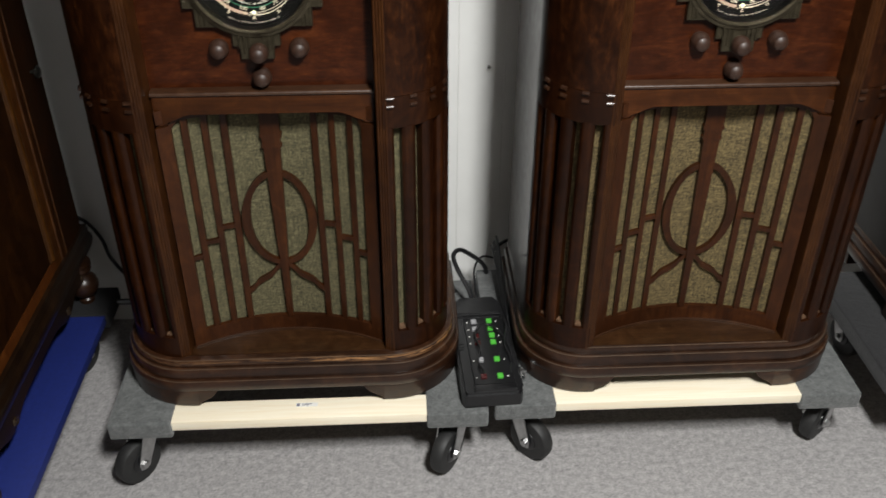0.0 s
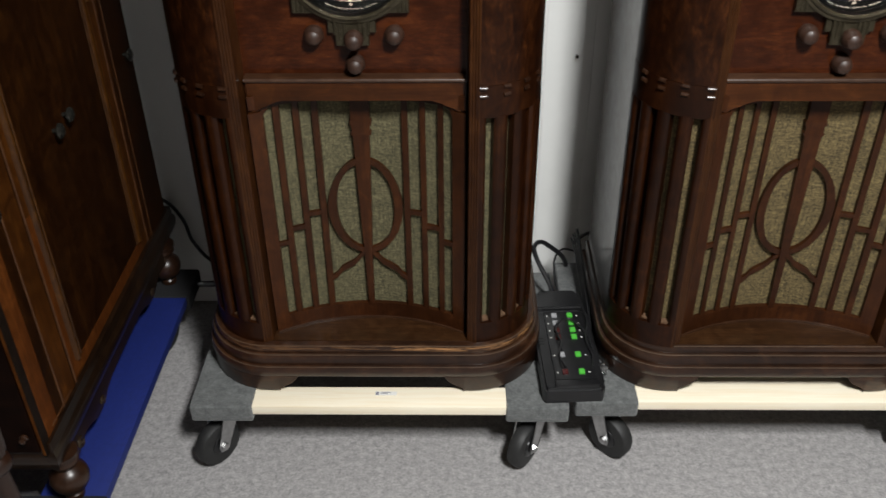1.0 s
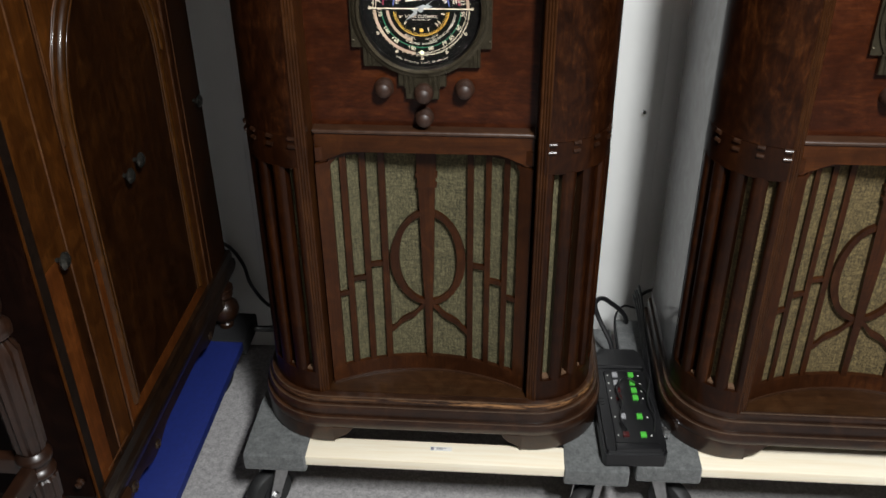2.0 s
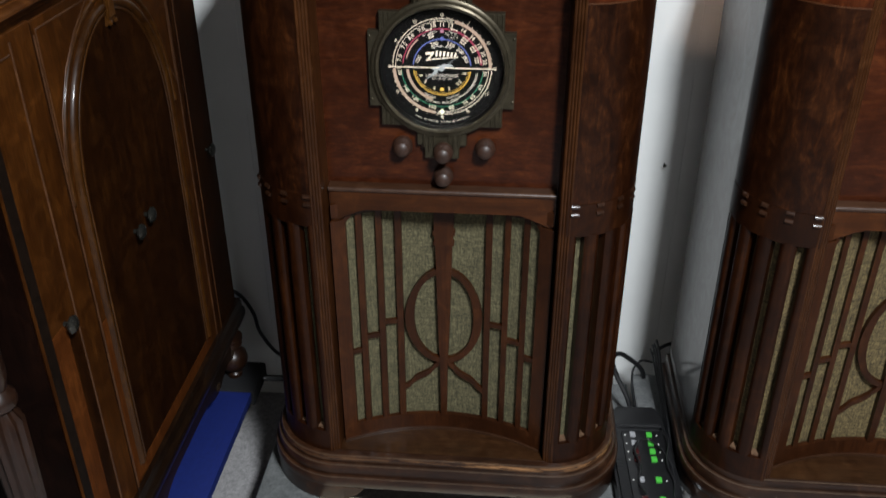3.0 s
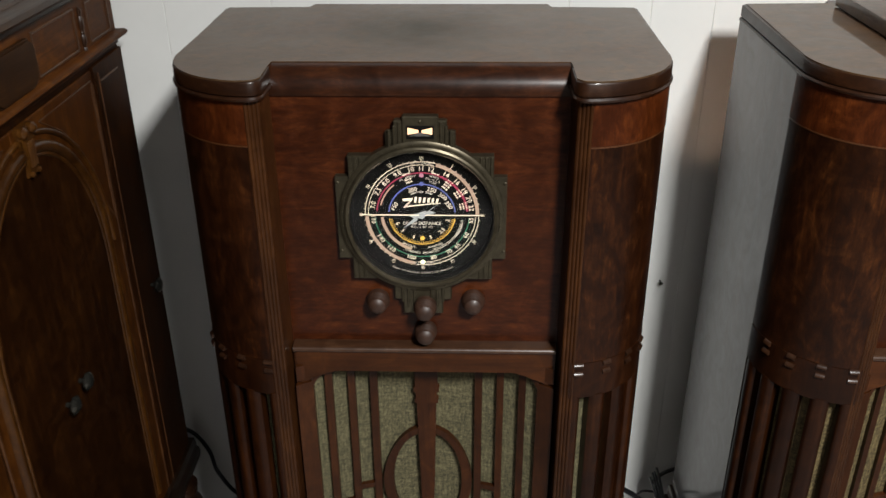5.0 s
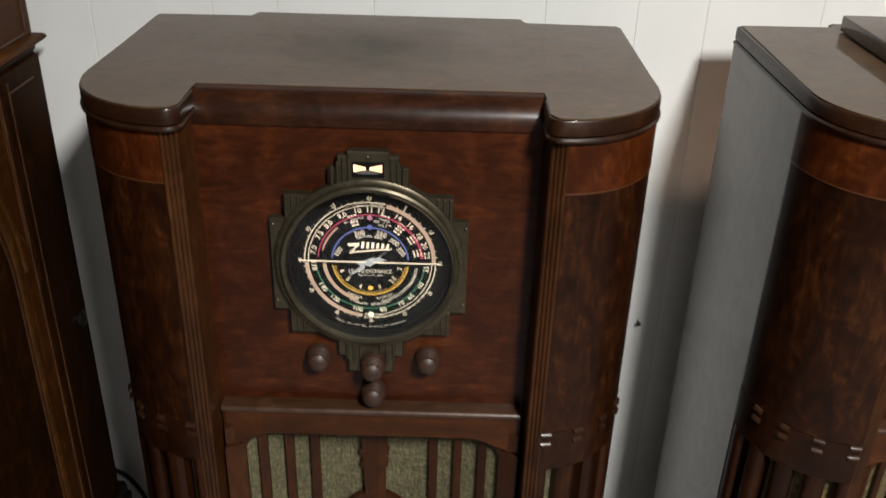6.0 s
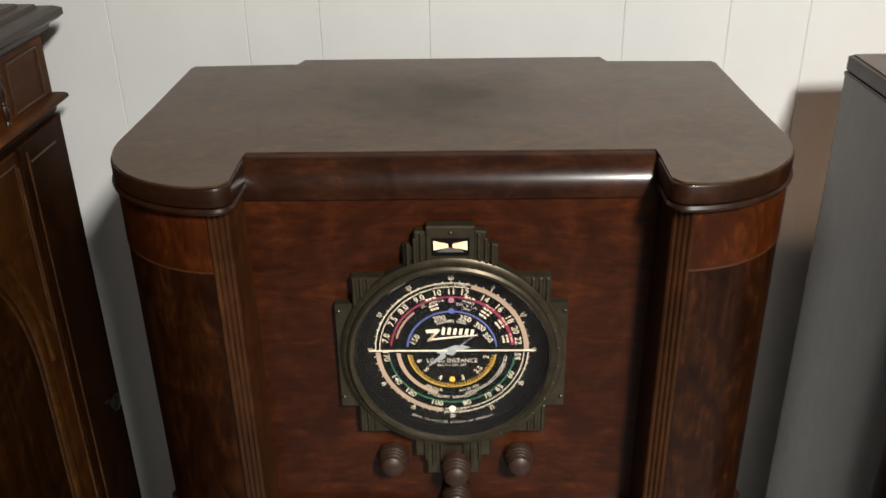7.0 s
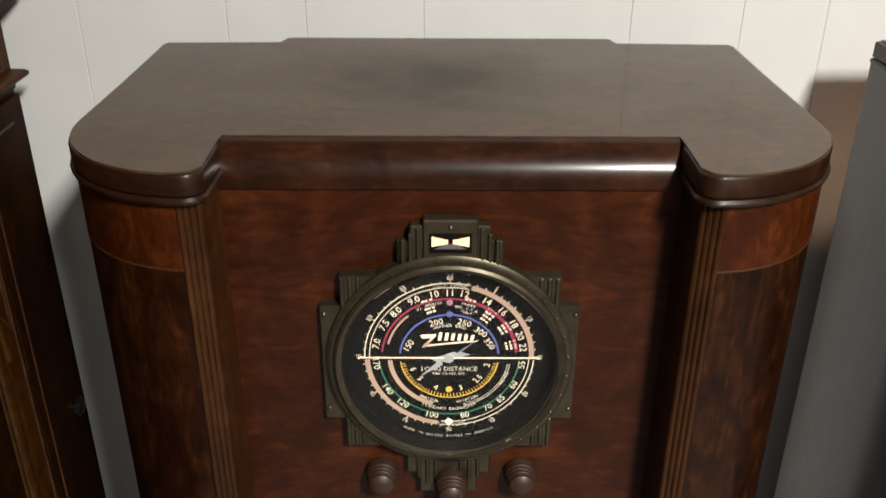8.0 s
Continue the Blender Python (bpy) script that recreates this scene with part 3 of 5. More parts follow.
    for k in range(60):
        a, r1 = 2 * math.pi * k / 60, 0.0805 if k % 5 == 0 else 0.0790
        s, c = math.sin(a), math.cos(a)
        w = 0.00035
        bm.faces.new([bm.verts.new((r * s + d * c, y, cz + r * c - d * s)) for r, d in ((0.0770, -w), (0.0770, w), (r1, w), (r1, -w))])
    part("outer_scale", bm, LIT_CREAM, face)
    bm = ring_sector(0.0724, 0.0771, 15, 90, y, cz)
    ring_sector(0.0724, 0.0771, 188, 268, y, cz, 48, bm)
    ring_sector(0.0520, 0.0562, 196, 266, y, cz, 48, bm)
    ring_sector(0.0560, 0.0580, -76, -40, y, cz, 24, bm)
    tagged(part("lit_bands", bm, LIT_BAND, face, "warm lit bands of the dial scales"), kind="stuff")
    bm = ring_sector(0.0602, 0.0620, -85, 24, y, cz)
    ring_sector(0.0596, 0.0628, 24, 85, y, cz, 48, bm)
    part("red_arc", bm, LIT_RED, face)
    part("blue_arc", ring_sector(0.0440, 0.0457, -85, 85, y, cz), LIT_BLUE, face)
    part("green_arc", ring_sector(0.0632, 0.0646, 95, 265, y, cz), LIT_GREEN, face)
    bm = ring_sector(0.0442, 0.0452, 97, 263, y, cz)
    for k in range(40):
        a = radians(100 + 160 * k / 39)
        s, c, w = math.sin(a), math.cos(a), 0.0004
        bm.faces.new([bm.verts.new((r * s + d * c, y, cz + r * c - d * s)) for r, d in ((0.0405, -w), (0.0405, w), (0.044, w), (0.044, -w))])
    part("yellow_arc", bm, LIT_YELLOW, face)
    bm = bmesh.new()
    ring = [(0.0670, "11", 0, 0.0092), (0.0670, "10", -12, 0.0092), (0.0670, "9.0", -28, 0.0092), (0.0670, "8.0", -45, 0.0092), (0.0670, "7.5", -60, 0.0092), (0.0670, "7.0", -78, 0.0092),
            (0.0670, "12", 11, 0.0092), (0.0670, "14", 29, 0.0092), (0.0670, "16", 44, 0.0092), (0.0670, "18", 58, 0.0092), (0.0670, "20", 70, 0.0092), (0.0670, "22", 81, 0.0092),
            (0.0822, "60", 0, 0.0060), (0.0822, "55", -30, 0.0060), (0.0822, "50", -60, 0.0060), (0.0822, "45", -90, 0.0060), (0.0822, "5", 30, 0.0060), (0.0822, "10", 60, 0.0060), (0.0822, "15", 90, 0.0060)]
    for r, body, a, size in ring:
        text_into(bm, body, size, r * math.sin(radians(a)), y, cz + r * math.cos(radians(a)), a)
    low = [(0.0670, "170", -84, 0.0088), (0.0670, "140", -58, 0.0088), (0.0670, "120", -40, 0.0088), (0.0670, "100", -14, 0.0088), (0.0670, "80", 13, 0.0088), (0.0670, "70", 33, 0.0088), (0.0670, "65", 46, 0.0088),
           (0.0670, "60", 63, 0.0088), (0.0670, "55", 83, 0.0088), (0.0822, "40", -60, 0.0060), (0.0822, "35", -30, 0.0060), (0.0822, "30", 0, 0.0060), (0.0822, "25", 30, 0.0060), (0.0822, "20", 60, 0.0060),
           (0.0358, "6", -68, 0.0078), (0.0358, "5", -48, 0.0078), (0.0358, "4", -20, 0.0078), (0.0358, "3", 18, 0.0078), (0.0358, "2.5", 48, 0.0078), (0.0358, "2", 76, 0.0078)]
    for r, body, a, size in low:
        text_into(bm, body, size, r * math.sin(radians(a)), y, cz - r * math.cos(radians(a)), -a)
    for body, a in (("150", -72), ("200", -18), ("250", 20), ("300", 46), ("350", 68)):
        text_into(bm, body, 0.0086, 0.0388 * math.sin(radians(a)), y, cz + 0.0385 * math.cos(radians(a)), a * 0.8)
    tagged(part("numerals", bm, LIT_CREAM, face), kind="stuff")
    bm = bmesh.new()

    def round_text(body, r, middle, size, step, low=False):
        """Letters along a circle; middle: degrees clockwise from the top."""
        for i, ch in enumerate(body):
            k = i - (len(body) - 1) / 2
            a = radians(middle - k * step if low else middle + k * step)
            if ch != " ":
                text_into(bm, ch, size, r * math.sin(a), y, cz + r * math.cos(a), math.degrees(a) + (180 if low else 0))

    round_text("MADE IN UNITED STATES OF AMERICA", 0.0900, 180, 0.0036, 1.75, True)
    round_text("SPLIT SECOND", 0.0746, 180, 0.0034, 2.0, True)
    round_text("SPLIT SECOND", 0.0746, 0, 0.0034, 2.0)
    round_text("SO. AMERICA", 0.0575, -19, 0.0038, 2.2)
    round_text("FRANCE", 0.0575, 17, 0.0038, 2.2)
    round_text("ENG. U.S.A.", 0.0535, 17, 0.0038, 2.2)
    round_text("ITALY", 0.0495, 17, 0.0038, 2.4)
    round_text("WEATHER BAND", 0.0335, 0, 0.0042, 4.2)
    round_text("AMATEUR", 0.0505, 202, 0.0044, 3.0, True)
    round_text("AVIATION", 0.0505, 160, 0.0044, 3.0, True)
    round_text("STANDARD BROADCAST", 0.0580, 180, 0.0044, 2.9, True)
    round_text("POLICE", 0.0560, 115, 0.0044, 2.8, True)
    text_into(bm, "LONG DISTANCE", 0.0066, 0, y, cz - 0.0130)
    text_into(bm, "REG. U.S. PAT. OFF.", 0.0036, 0, y, cz - 0.0182)
    tagged(part("legend", bm, LIT_WHITE, face), kind="stuff")
    bm = bmesh.new()
    for a, r in ((-19, 0.0535), (-19, 0.0495), (-19, 0.0615), (17, 0.0615), (38, 0.0610), (38, 0.0570), (38, 0.0530), (38, 0.0490), (58, 0.0610), (58, 0.0570), (58, 0.0530), (77, 0.0600), (77, 0.0560), (77, 0.0520)):
        for k in (-1, 0, 1):
            ring_sector(r, r + 0.0020, a + 3.4 * k - 1.3, a + 3.4 * k + (0.7 if (k + int(r * 9000)) % 2 else 1.4), y, cz, 3, bm)
    tagged(part("station_bars", bm, LIT_CREAM, face, "rows of small pale bars on the dial"), kind="stuff")
    bm = ring_sector(0.0536, 0.0541, 98, 166, y, cz)
    ring_sector(0.0555, 0.0561, 98, 166, y, cz, 48, bm)
    tagged(part("white_arcs", bm, LIT_WHITE, face), kind="stuff")
    # the maker's mark as a plain slanted zigzag shape
    z = cz + 0.0175
    bm = front_prism([(-0.026, z + 0.006), (-0.012, z + 0.0072), (-0.0125, z + 0.0045), (-0.0235, z - 0.0045), (-0.025, z - 0.0075), (-0.0215, z - 0.0065), (-0.0165, z + 0.0030), (-0.0250, z + 0.0025)], y - 0.0002, y + 0.0002)
    for k in range(6):
        x = -0.0105 + 0.0058 * k
        h = 0.0082 - 0.0005 * k
        front_prism([(x, z + 0.0005), (x + 0.0030, z + 0.0005), (x + 0.0042, z + 0.0005 + h), (x + 0.0012, z + 0.0005 + h)], y - 0.0002, y + 0.0002, bm)
    front_prism([(-0.022, z - 0.0062), (0.010, z - 0.0022), (0.024, z - 0.0010), (0.026, z + 0.0002), (0.008, z - 0.0010), (-0.021, z - 0.0045)], y - 0.0002, y + 0.0002, bm)
    tagged(part("emblem", bm, LIT_CREAM, face, "plain slanted pale emblem bars"), kind="stuff")
    bm = front_prism([(0.026, cz + 0.020), (0.010, cz + 0.0065), (0.019, cz + 0.0035), (0.004, cz - 0.0015), (0.0005, cz - 0.006), (-0.007, cz - 0.0035), (-0.006, cz - 0.0075), (-0.026, cz - 0.020), (-0.011, cz - 0.0050), (-0.017, cz - 0.0010), (-0.004, cz + 0.0030), (0.004, cz + 0.0065), (0.007, cz + 0.0050)], y - 0.0014, y - 0.0008)
    lathe([(0.0045, 0.0022), (0.0042, 0.0042), (0.002, 0.0049)], m, 20, bm)
    part("pointer_hub", bm, POINTER, face, "pale lightning shaped pointer hub")
    bm = box(-0.083, 0.083, y - 0.0016, y - 0.0011, cz - 0.0006, cz + 0.0006)
    part("pointer", bm, LIT_CREAM, face)
    part("dial_spot", lathe([(0.0030, 0.0015), (0.0028, 0.0020)], pose(0, 0, cz + 0.0575, 90), 16), LIT_PINK, face, "dim pink dial spot")
    part("dial_spot", lathe([(0.0030, 0.0015), (0.0028, 0.0020)], pose(0, 0, cz + 0.0455, 90), 16), LIT_BLUE, face, "dim blue dial spot")
    part("dial_spot", lathe([(0.0032, 0.0015), (0.003, 0.0022)], pose(0, 0, cz - 0.0725, 90), 16), LIT_DOT, face, "small glowing round dial spot")
    part("dial_spot", lathe([(0.0030, 0.0015), (0.0028, 0.0022)], pose(0, 0, cz - 0.0355, 90), 16), LIT_YELLOW, face, "small glowing round dial spot")
    pane = part("glass", lathe([(0.0968, 0.0198), (0.0968, 0.0206)], m, 64), GLASS, face)
    pane.visible_shadow = False
    # tuning eye
    ez = cz + 0.1235
    eye = part("tuning_eye", box(-0.0178, 0.0178, -0.0146, -0.012, ez - 0.0105, ez + 0.0075), DIAL_BLACK, parent, "small lit tuning window above the dial")
    bm = front_prism([(-0.0158, ez - 0.0040), (-0.0158, ez + 0.0052), (-0.002, ez + 0.0020), (-0.002, ez - 0.0012)], -0.0158, -0.0150)
    front_prism([(0.0158, ez - 0.0040), (0.002, ez - 0.0012), (0.002, ez + 0.0020), (0.0158, ez + 0.0052)], -0.0158, -0.0150, bm)
    part("eye_glow", bm, LIT_EYE, eye)
    bm = front_prism([(-0.013, ez - 0.0060), (0.013, ez - 0.0060), (0.004, ez - 0.0016), (-0.004, ez - 0.0016)], -0.0158, -0.0150)
    part("eye_vane", bm, ZINC, eye)


def console_radio(m, label, base_mat, back=0.33, raised=False, fabric=CLOTH, out=0.0, side=SIDE_WOOD):
    r = thing("console_radio", m, label, "console radio", "row of console radios")
    front = full_path(back)
    # sides, back and floor of the case
    for s in (-1, 1):
        part("side_panel", box(s * (CX + CR - 0.018), s * (CX + CR), CY, back, 0.036, 1.044, 0.0), side, r, "glossy dark veneered side")
    part("back_panel", box(-0.292, 0.292, back - 0.02, back - 0.004, 0.05, 0.789 if raised else 1.03), WALNUT, r)
    # Unseen shelf and glowing valves added; shelf height cuts the glow behind.
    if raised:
        part("chassis_board", box(-0.292, 0.292, 0.06, back - 0.02, 0.776, 0.789), WALNUT_X, r, "unseen chassis shelf, set to cut the glow behind")
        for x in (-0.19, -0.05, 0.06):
            part("valve", lathe([(0.016, 0.0), (0.016, 0.030), (0.020, 0.040), (0.021, 0.065), (0.017, 0.087), (0.006, 0.097), (0.0005, 0.098)], pose(x, 0.17, 0.789), 16), LIT_EYE, r, "glowing valve shape added out of sight")
    part("front_panel", box(-0.193, 0.193, 0.0, 0.016, 0.645, 1.040), VENEER, r, "dark red-brown figured veneer panel")
    for s in (-1, 1):
        # reeded strip between the panel and the column
        jamb = [(0.1920, 0.001), (0.1932, -0.020), (0.1945, -0.0455)]
        pts = [(s * x, y) for x, y in jamb]
        for k in range(4):
            for q in range(7):
                u = (k + q / 6) / 4
                pts.append((s * (0.1945 + 0.0185 * u), -0.0475 - 0.0070 * u - 0.0014 * math.sin(math.pi * q / 6) ** 0.7))
        pts += [(s * 0.219, -0.040), (s * 0.206, 0.01)]
        part("reed_strip", prism(pts, 0.105, 1.044), REED, r, "reeded walnut strip")
        part("column", arc_block(CX, CY, CR - 0.012, CR, 4, 90, 0.6635, 0.983, s, 16), COLUMN, r, "rounded figured walnut column")
        part("column_band", arc_block(CX, CY, CR - 0.012, CR + 0.0006, 3, 90, 0.9850, 1.045, s, 16), BAND, r, "lighter cross-grained veneer band")
        part("inlay", arc_block(CX, CY, CR - 0.012, CR + 0.0008, 3, 90, 0.983, 0.9850, s, 16), INLAY, r)
        # fluted foot of the column
        for z0, z1 in ((0.604, 0.6628), (0.100, 0.158)):
            part("column_rail", arc_block(CX, CY, CR - 0.0265, CR + 0.0005, 1, 90, z0, z1, s, 16), WALNUT, r)
        part("column_cloth", arc_block(CX, CY, CR - 0.024, CR - 0.0212, 1, 90, 0.14, 0.62, s, 16), fabric, r)
        cuts = (13.0, 33.0, 53.0, 73.0)
        edges = [1.0]
        for c in cuts:
            edges += [c - 3.5, c + 3.5]
        edges.append(90.0)
        for a0, a1 in zip(edges[::2], edges[1::2]):
            inner, outer = [], []
            for k in range(9):
                a, u = radians(a0 + (a1 - a0) * k / 8), k / 4 - 1
                q = CR + 0.0012 - 0.0058 * abs(u) ** 3.2
                inner.append((s * (CX + (CR - 0.021) * math.sin(a)), CY - (CR - 0.021) * math.cos(a)))
                outer.append((s * (CX + q * math.sin(a)), CY - q * math.cos(a)))
            part("rib", prism(inner + outer[::-1], 0.156, 0.606), WALNUT, r, "rounded upright rib")
        for c in cuts:
            # rounded ends of the slots and stepped collars between them
            bm = bmesh.new()
            for z in (0.6425, 0.6570):
                at = [radians(c - 9.6 + 6 * k / 3) for k in range(4)]
                path = [((s * (CX + CR * math.sin(a)), CY - CR * math.cos(a)), (s * math.sin(a), -math.cos(a))) for a in at]
                sweep(path, [(-0.001, z), (0.0036, z), (0.0048, z + 0.0012), (0.0044, z + 0.0030), (0.0030, z + 0.0048), (0.0010, z + 0.0062), (-0.001, z + 0.0066)], bm=bm)
            part("collar", bm, COLLAR_WOOD, r, "small rounded collar, glint toned into its paler colour")
            part("slot_end", arc_block(CX, CY, CR - 0.0205, CR - 0.007, c - 3.2, c + 3.2, 0.156, 0.162, s, 3), SLOT_END, r)
    # transom over the grille
    pts = [(-0.1895, 0.657), (0.1895, 0.657), (0.1895, 0.599), (0.178, 0.597), (0.168, 0.603), (0.160, 0.612), (0.148, 0.618), (0.130, 0.621), (-0.130, 0.621), (-0.148, 0.618), (-0.160, 0.612), (-0.168, 0.603), (-0.178, 0.597), (-0.1895, 0.599)]
    part("transom", front_prism(pts, -0.018, 0.050, bev=0.003), TRANSOM, r, "shaped walnut rail with eared ends")
    ledge = [(0.001, 0.6550), (-0.0185, 0.6550)] + [(-0.0185 - 0.0035 * math.sin(radians(15 * k)), 0.6585 - 0.0035 * math.cos(radians(15 * k))) for k in range(1, 7)]
    ledge += [(-0.0220 + 0.0065 * (1 - math.cos(radians(15 * k))), 0.6585 + 0.0050 * math.sin(radians(15 * k))) for k in range(1, 7)] + [(0.001, 0.6642)]
    part("transom_ledge", side_prism(ledge, -0.1895, 0.1895), LEDGE_WOOD, r, "rounded glossy ledge of the rail, paler for its highlight")
    # grille
    b = bmesh.new()
    xs = [-0.187 + 0.374 * k / 24 for k in range(25)]
    lo, hi = [b.verts.new((x, grille_y(x) + 0.002, 0.10)) for x in xs], [b.verts.new((x, grille_y(x) + 0.002, 0.63)) for x in xs]
    for k in range(24):
        b.faces.new((lo[k], lo[k + 1], hi[k + 1], hi[k]))
    bmesh.ops.solidify(b, geom=b.faces[:], thickness=-0.003)
    part("grille_cloth", b, fabric, r, "woven greenish-beige speaker cloth" if fabric is CLOTH else "woven golden-brown speaker cloth")
    bm = bmesh.new()
    for s in (-1, 1):
        bent([(s * 0.189, z, s * 0.166, z) for z in (0.10, 0.25, 0.45, 0.598)], bm=bm)
        bent([(s * 0.168, 0.63, s * (0.168 - d), z) for d, z in ((0.0, 0.575), (0.002, 0.588), (0.007, 0.598), (0.014, 0.604), (0.022, 0.606))], bm=bm)
    bent([(x, 0.1465, x, 0.10) for x in xs], bm=bm)
    bent([(x, 0.63, x, 0.605) for x in xs], bm=bm)
    part("grille_frame", bm, GRILLE_WOOD, r)
    for s in (-1, 1):
        for x, w in ((0.145, 0.0052), (0.1125, 0.0052), (0.080, 0.0056)):
            part("grille_bar", bent([(s * x - w, z, s * x + w, z) for z in (0.1455, 0.62)], 0.008), GRILLE_WOOD, r)
        for x0, x1, z in ((0.147, 0.168, 0.316), (0.114, 0.144, 0.344), (0.082, 0.111, 0.3705)):
            part("grille_crossbar", bent([(s * (x0 + (x1 - x0) * k / 2), z - 0.0045, s * (x0 + (x1 - x0) * k / 2), z + 0.0045) for k in range(3)], 0.0075), GRILLE_WOOD, r)
        tail = smooth_line([(s * 0.002, 0.277, 0), (s * 0.016, 0.264, 0), (s * 0.028, 0.249, 0), (s * 0.043, 0.240, 0), (s * 0.056, 0.232, 0), (s * 0.066, 0.220, 0), (s * 0.080, 0.211, 0)], 5)
        part("grille_scroll", bent([(p.x, p.y - 0.006, p.x, p.y + 0.006) for p in tail], 0.0078), GRILLE_WOOD, r)
    strip = []
    for k in range(49):
        a = 2 * math.pi * k / 48
        w = 0.0056 + 0.0026 * abs(math.sin(a)) ** 5
        sx, sz = math.sin(a), math.cos(a)
        strip.append(((0.063 - w) * sx, 0.378 + (0.100 - 0.0055) * sz, (0.063 + w) * sx, 0.378 + (0.100 + 0.0055) * sz))
    part("grille_oval", bent(strip, 0.0095), GRILLE_WOOD, r)
    post = [(0.0175, 0.63), (0.0175, 0.562), (0.0195, 0.561), (0.0195, 0.553), (0.0165, 0.552), (0.0165, 0.540), (0.0182, 0.539), (0.0182, 0.533), (0.0150, 0.532), (0.0130, 0.45), (0.0108, 0.36), (0.0075, 0.275), (0.0064, 0.20), (0.0056, 0.146)]
    part("grille_post", bent([(-w, z, w, z) for w, z in post], 0.012), GRILLE_WOOD, r, "tapered grille post with stepped collars")
    # plinth
    prof = [(-0.03, 0.039), (0.024, 0.039), (0.0265, 0.043), (0.0265, 0.061), (0.0245, 0.0648), (0.0185, 0.0655), (0.0195, 0.069), (0.0195, 0.087), (0.0175, 0.0907), (0.0115, 0.0913), (0.0125, 0.095), (0.0125, 0.1045), (0.0105, 0.1083), (0.004, 0.1095), (-0.03, 0.1095)]
    prof = [(o + out if o > 0 else o, z) for o, z in prof]
    part("plinth", sweep(front, prof), base_mat, r, "stepped moulded walnut plinth, scuffed edges" if base_mat is WORN else "stepped moulded walnut plinth")
    part("shelf", prism([(-0.205, -0.050), (0.205, -0.050), (0.205, 0.06), (-0.205, 0.06)], 0.08, 0.1108), SHELF_WOOD, r, "dark polished shelf below the grille")
    # thin strip added to draw the pale line at the shelf's back edge
    part("shelf_bead", bent([(x, 0.1100, x, 0.1140) for x in xs], 0.0125), LEDGE_WOOD, r, "thin strip added for the pale line along the shelf's hollow")
    part("bottom_board", box(-0.29, 0.29, 0.0, back - 0.02, 0.040, 0.055), WALNUT_X, r)
    foot_prof = [(0.0, 0.0), (0.0225, 0.0), (0.0245, 0.004), (0.0245, 0.0395), (0.0, 0.0395)]
    foot_prof = [(o + out if o > 0 else o, z) for o, z in foot_prof]
    for s in (-1, 1):
        bm = bmesh.new()
        turn = [((s * x, y), (s * nx, ny)) for (x, y), (nx, ny) in outline()]
        start, end = (s * 0.1885, CY - CR), (s * (CX + CR), 0.16)
        sweep([(start, (0, -1))] + turn + [(end, (s, 0))], foot_prof, bm=bm)
        # shaped brackets beside the foot
        brk = [(0.1887, 0.0), (0.1855, 0.008), (0.175, 0.014), (0.162, 0.021), (0.153, 0.031), (0.148, 0.0385), (0.1887, 0.0385)]
        front_prism([(s * x, z) for x, z in brk], CY - CR - 0.0245 - out, CY - CR, bm)
        part("foot", bm, base_mat, r, "shaped bracket foot")
        part("foot", box(s * 0.27, s * 0.333, back - 0.07, back, 0.0, 0.0365, 0.002), base_mat, r)
    # top
    R = TOP_R
    nose = [(0.206 - 0.0145 * math.cos(radians(15 * k)), TOP_Y - R + 0.0145 - 0.0145 * math.sin(radians(15 * k)), -math.cos(radians(15 * k)), -math.sin(radians(15 * k))) for k in range(7)]
    pts = [(0.1935, 0.027), (0.1920, 0.010)] + [(x, y) for x, y, nx, ny in nose]
    pts += [(CX + R * math.sin(radians(7.5 * k)), TOP_Y - R * math.cos(radians(7.5 * k))) for k in range(1, 13)]
    half = pts + [(CX + R - 0.002, back + 0.001), (0.189, back + 0.001), (0.187, back + 0.026)]
    loop = [(-x, y) for x, y in reversed(half)] + half
    loop = loop[::-1]
    part("top", prism(loop, 1.0500, 1.070, bev=0.0022), TOP_WOOD, r, "dull dark brown veneered top with notched edges")
    for s in (-1, 1):
        lip = [((s * 0.1925, 0.006), (-s, 0))] + [((s * (x - 0.001 * nx), y - 0.001 * ny), (s * nx, ny)) for x, y, nx, ny in nose]
        lip += [((s * (CX + (R - 0.001) * math.sin(radians(7.5 * k))), TOP_Y - (R - 0.001) * math.cos(radians(7.5 * k))), (s * math.sin(radians(7.5 * k)), -math.cos(radians(7.5 * k)))) for k in range(1, 13)]
        lip += [((s * (CX + R - 0.001), back), (s, 0))]
        part("top_rim", sweep(lip, [(-0.004, 1.0502), (0.0020, 1.0505), (0.0028, 1.0515), (0.0028, 1.0660), (0.0018, 1.0678), (-0.004, 1.0690)]), RIM_WOOD, r, "veneered edge of the top")
        bead = [(-0.012, 1.0430), (0.001, 1.0430), (0.0042, 1.0443), (0.0048, 1.0468), (0.003, 1.0493), (-0.012, 1.0500)]
        part("bead", sweep(lip, bead), RIM_WOOD, r)
    roll = [(0.035, 1.0450), (0.035, 1.0695), (0.027, 1.0696)]
    bow = [(0.0, 0.0), (0.009, 0.0030), (0.017, 0.0080), (0.0232, 0.0142), (0.0272, 0.0208), (0.0292, 0.0280), (0.0298, 0.0366)]
    roll += [(p.x, p.y) for p in smooth_line([(0.027 - o, 1.0696 - d, 0) for o, d in bow], 3)[1:]]
    roll += [(0.035, 1.0330)]
    b = bmesh.new()
    left, right = [b.verts.new((-0.1930, y, z)) for y, z in roll], [b.verts.new((0.1930, y, z)) for y, z in roll]
    b.faces.new(left), b.faces.new(right[::-1])
    for k in range(len(roll)):
        j = (k + 1) % len(roll)
        b.faces.new((left[k], right[k], right[j], left[j]))
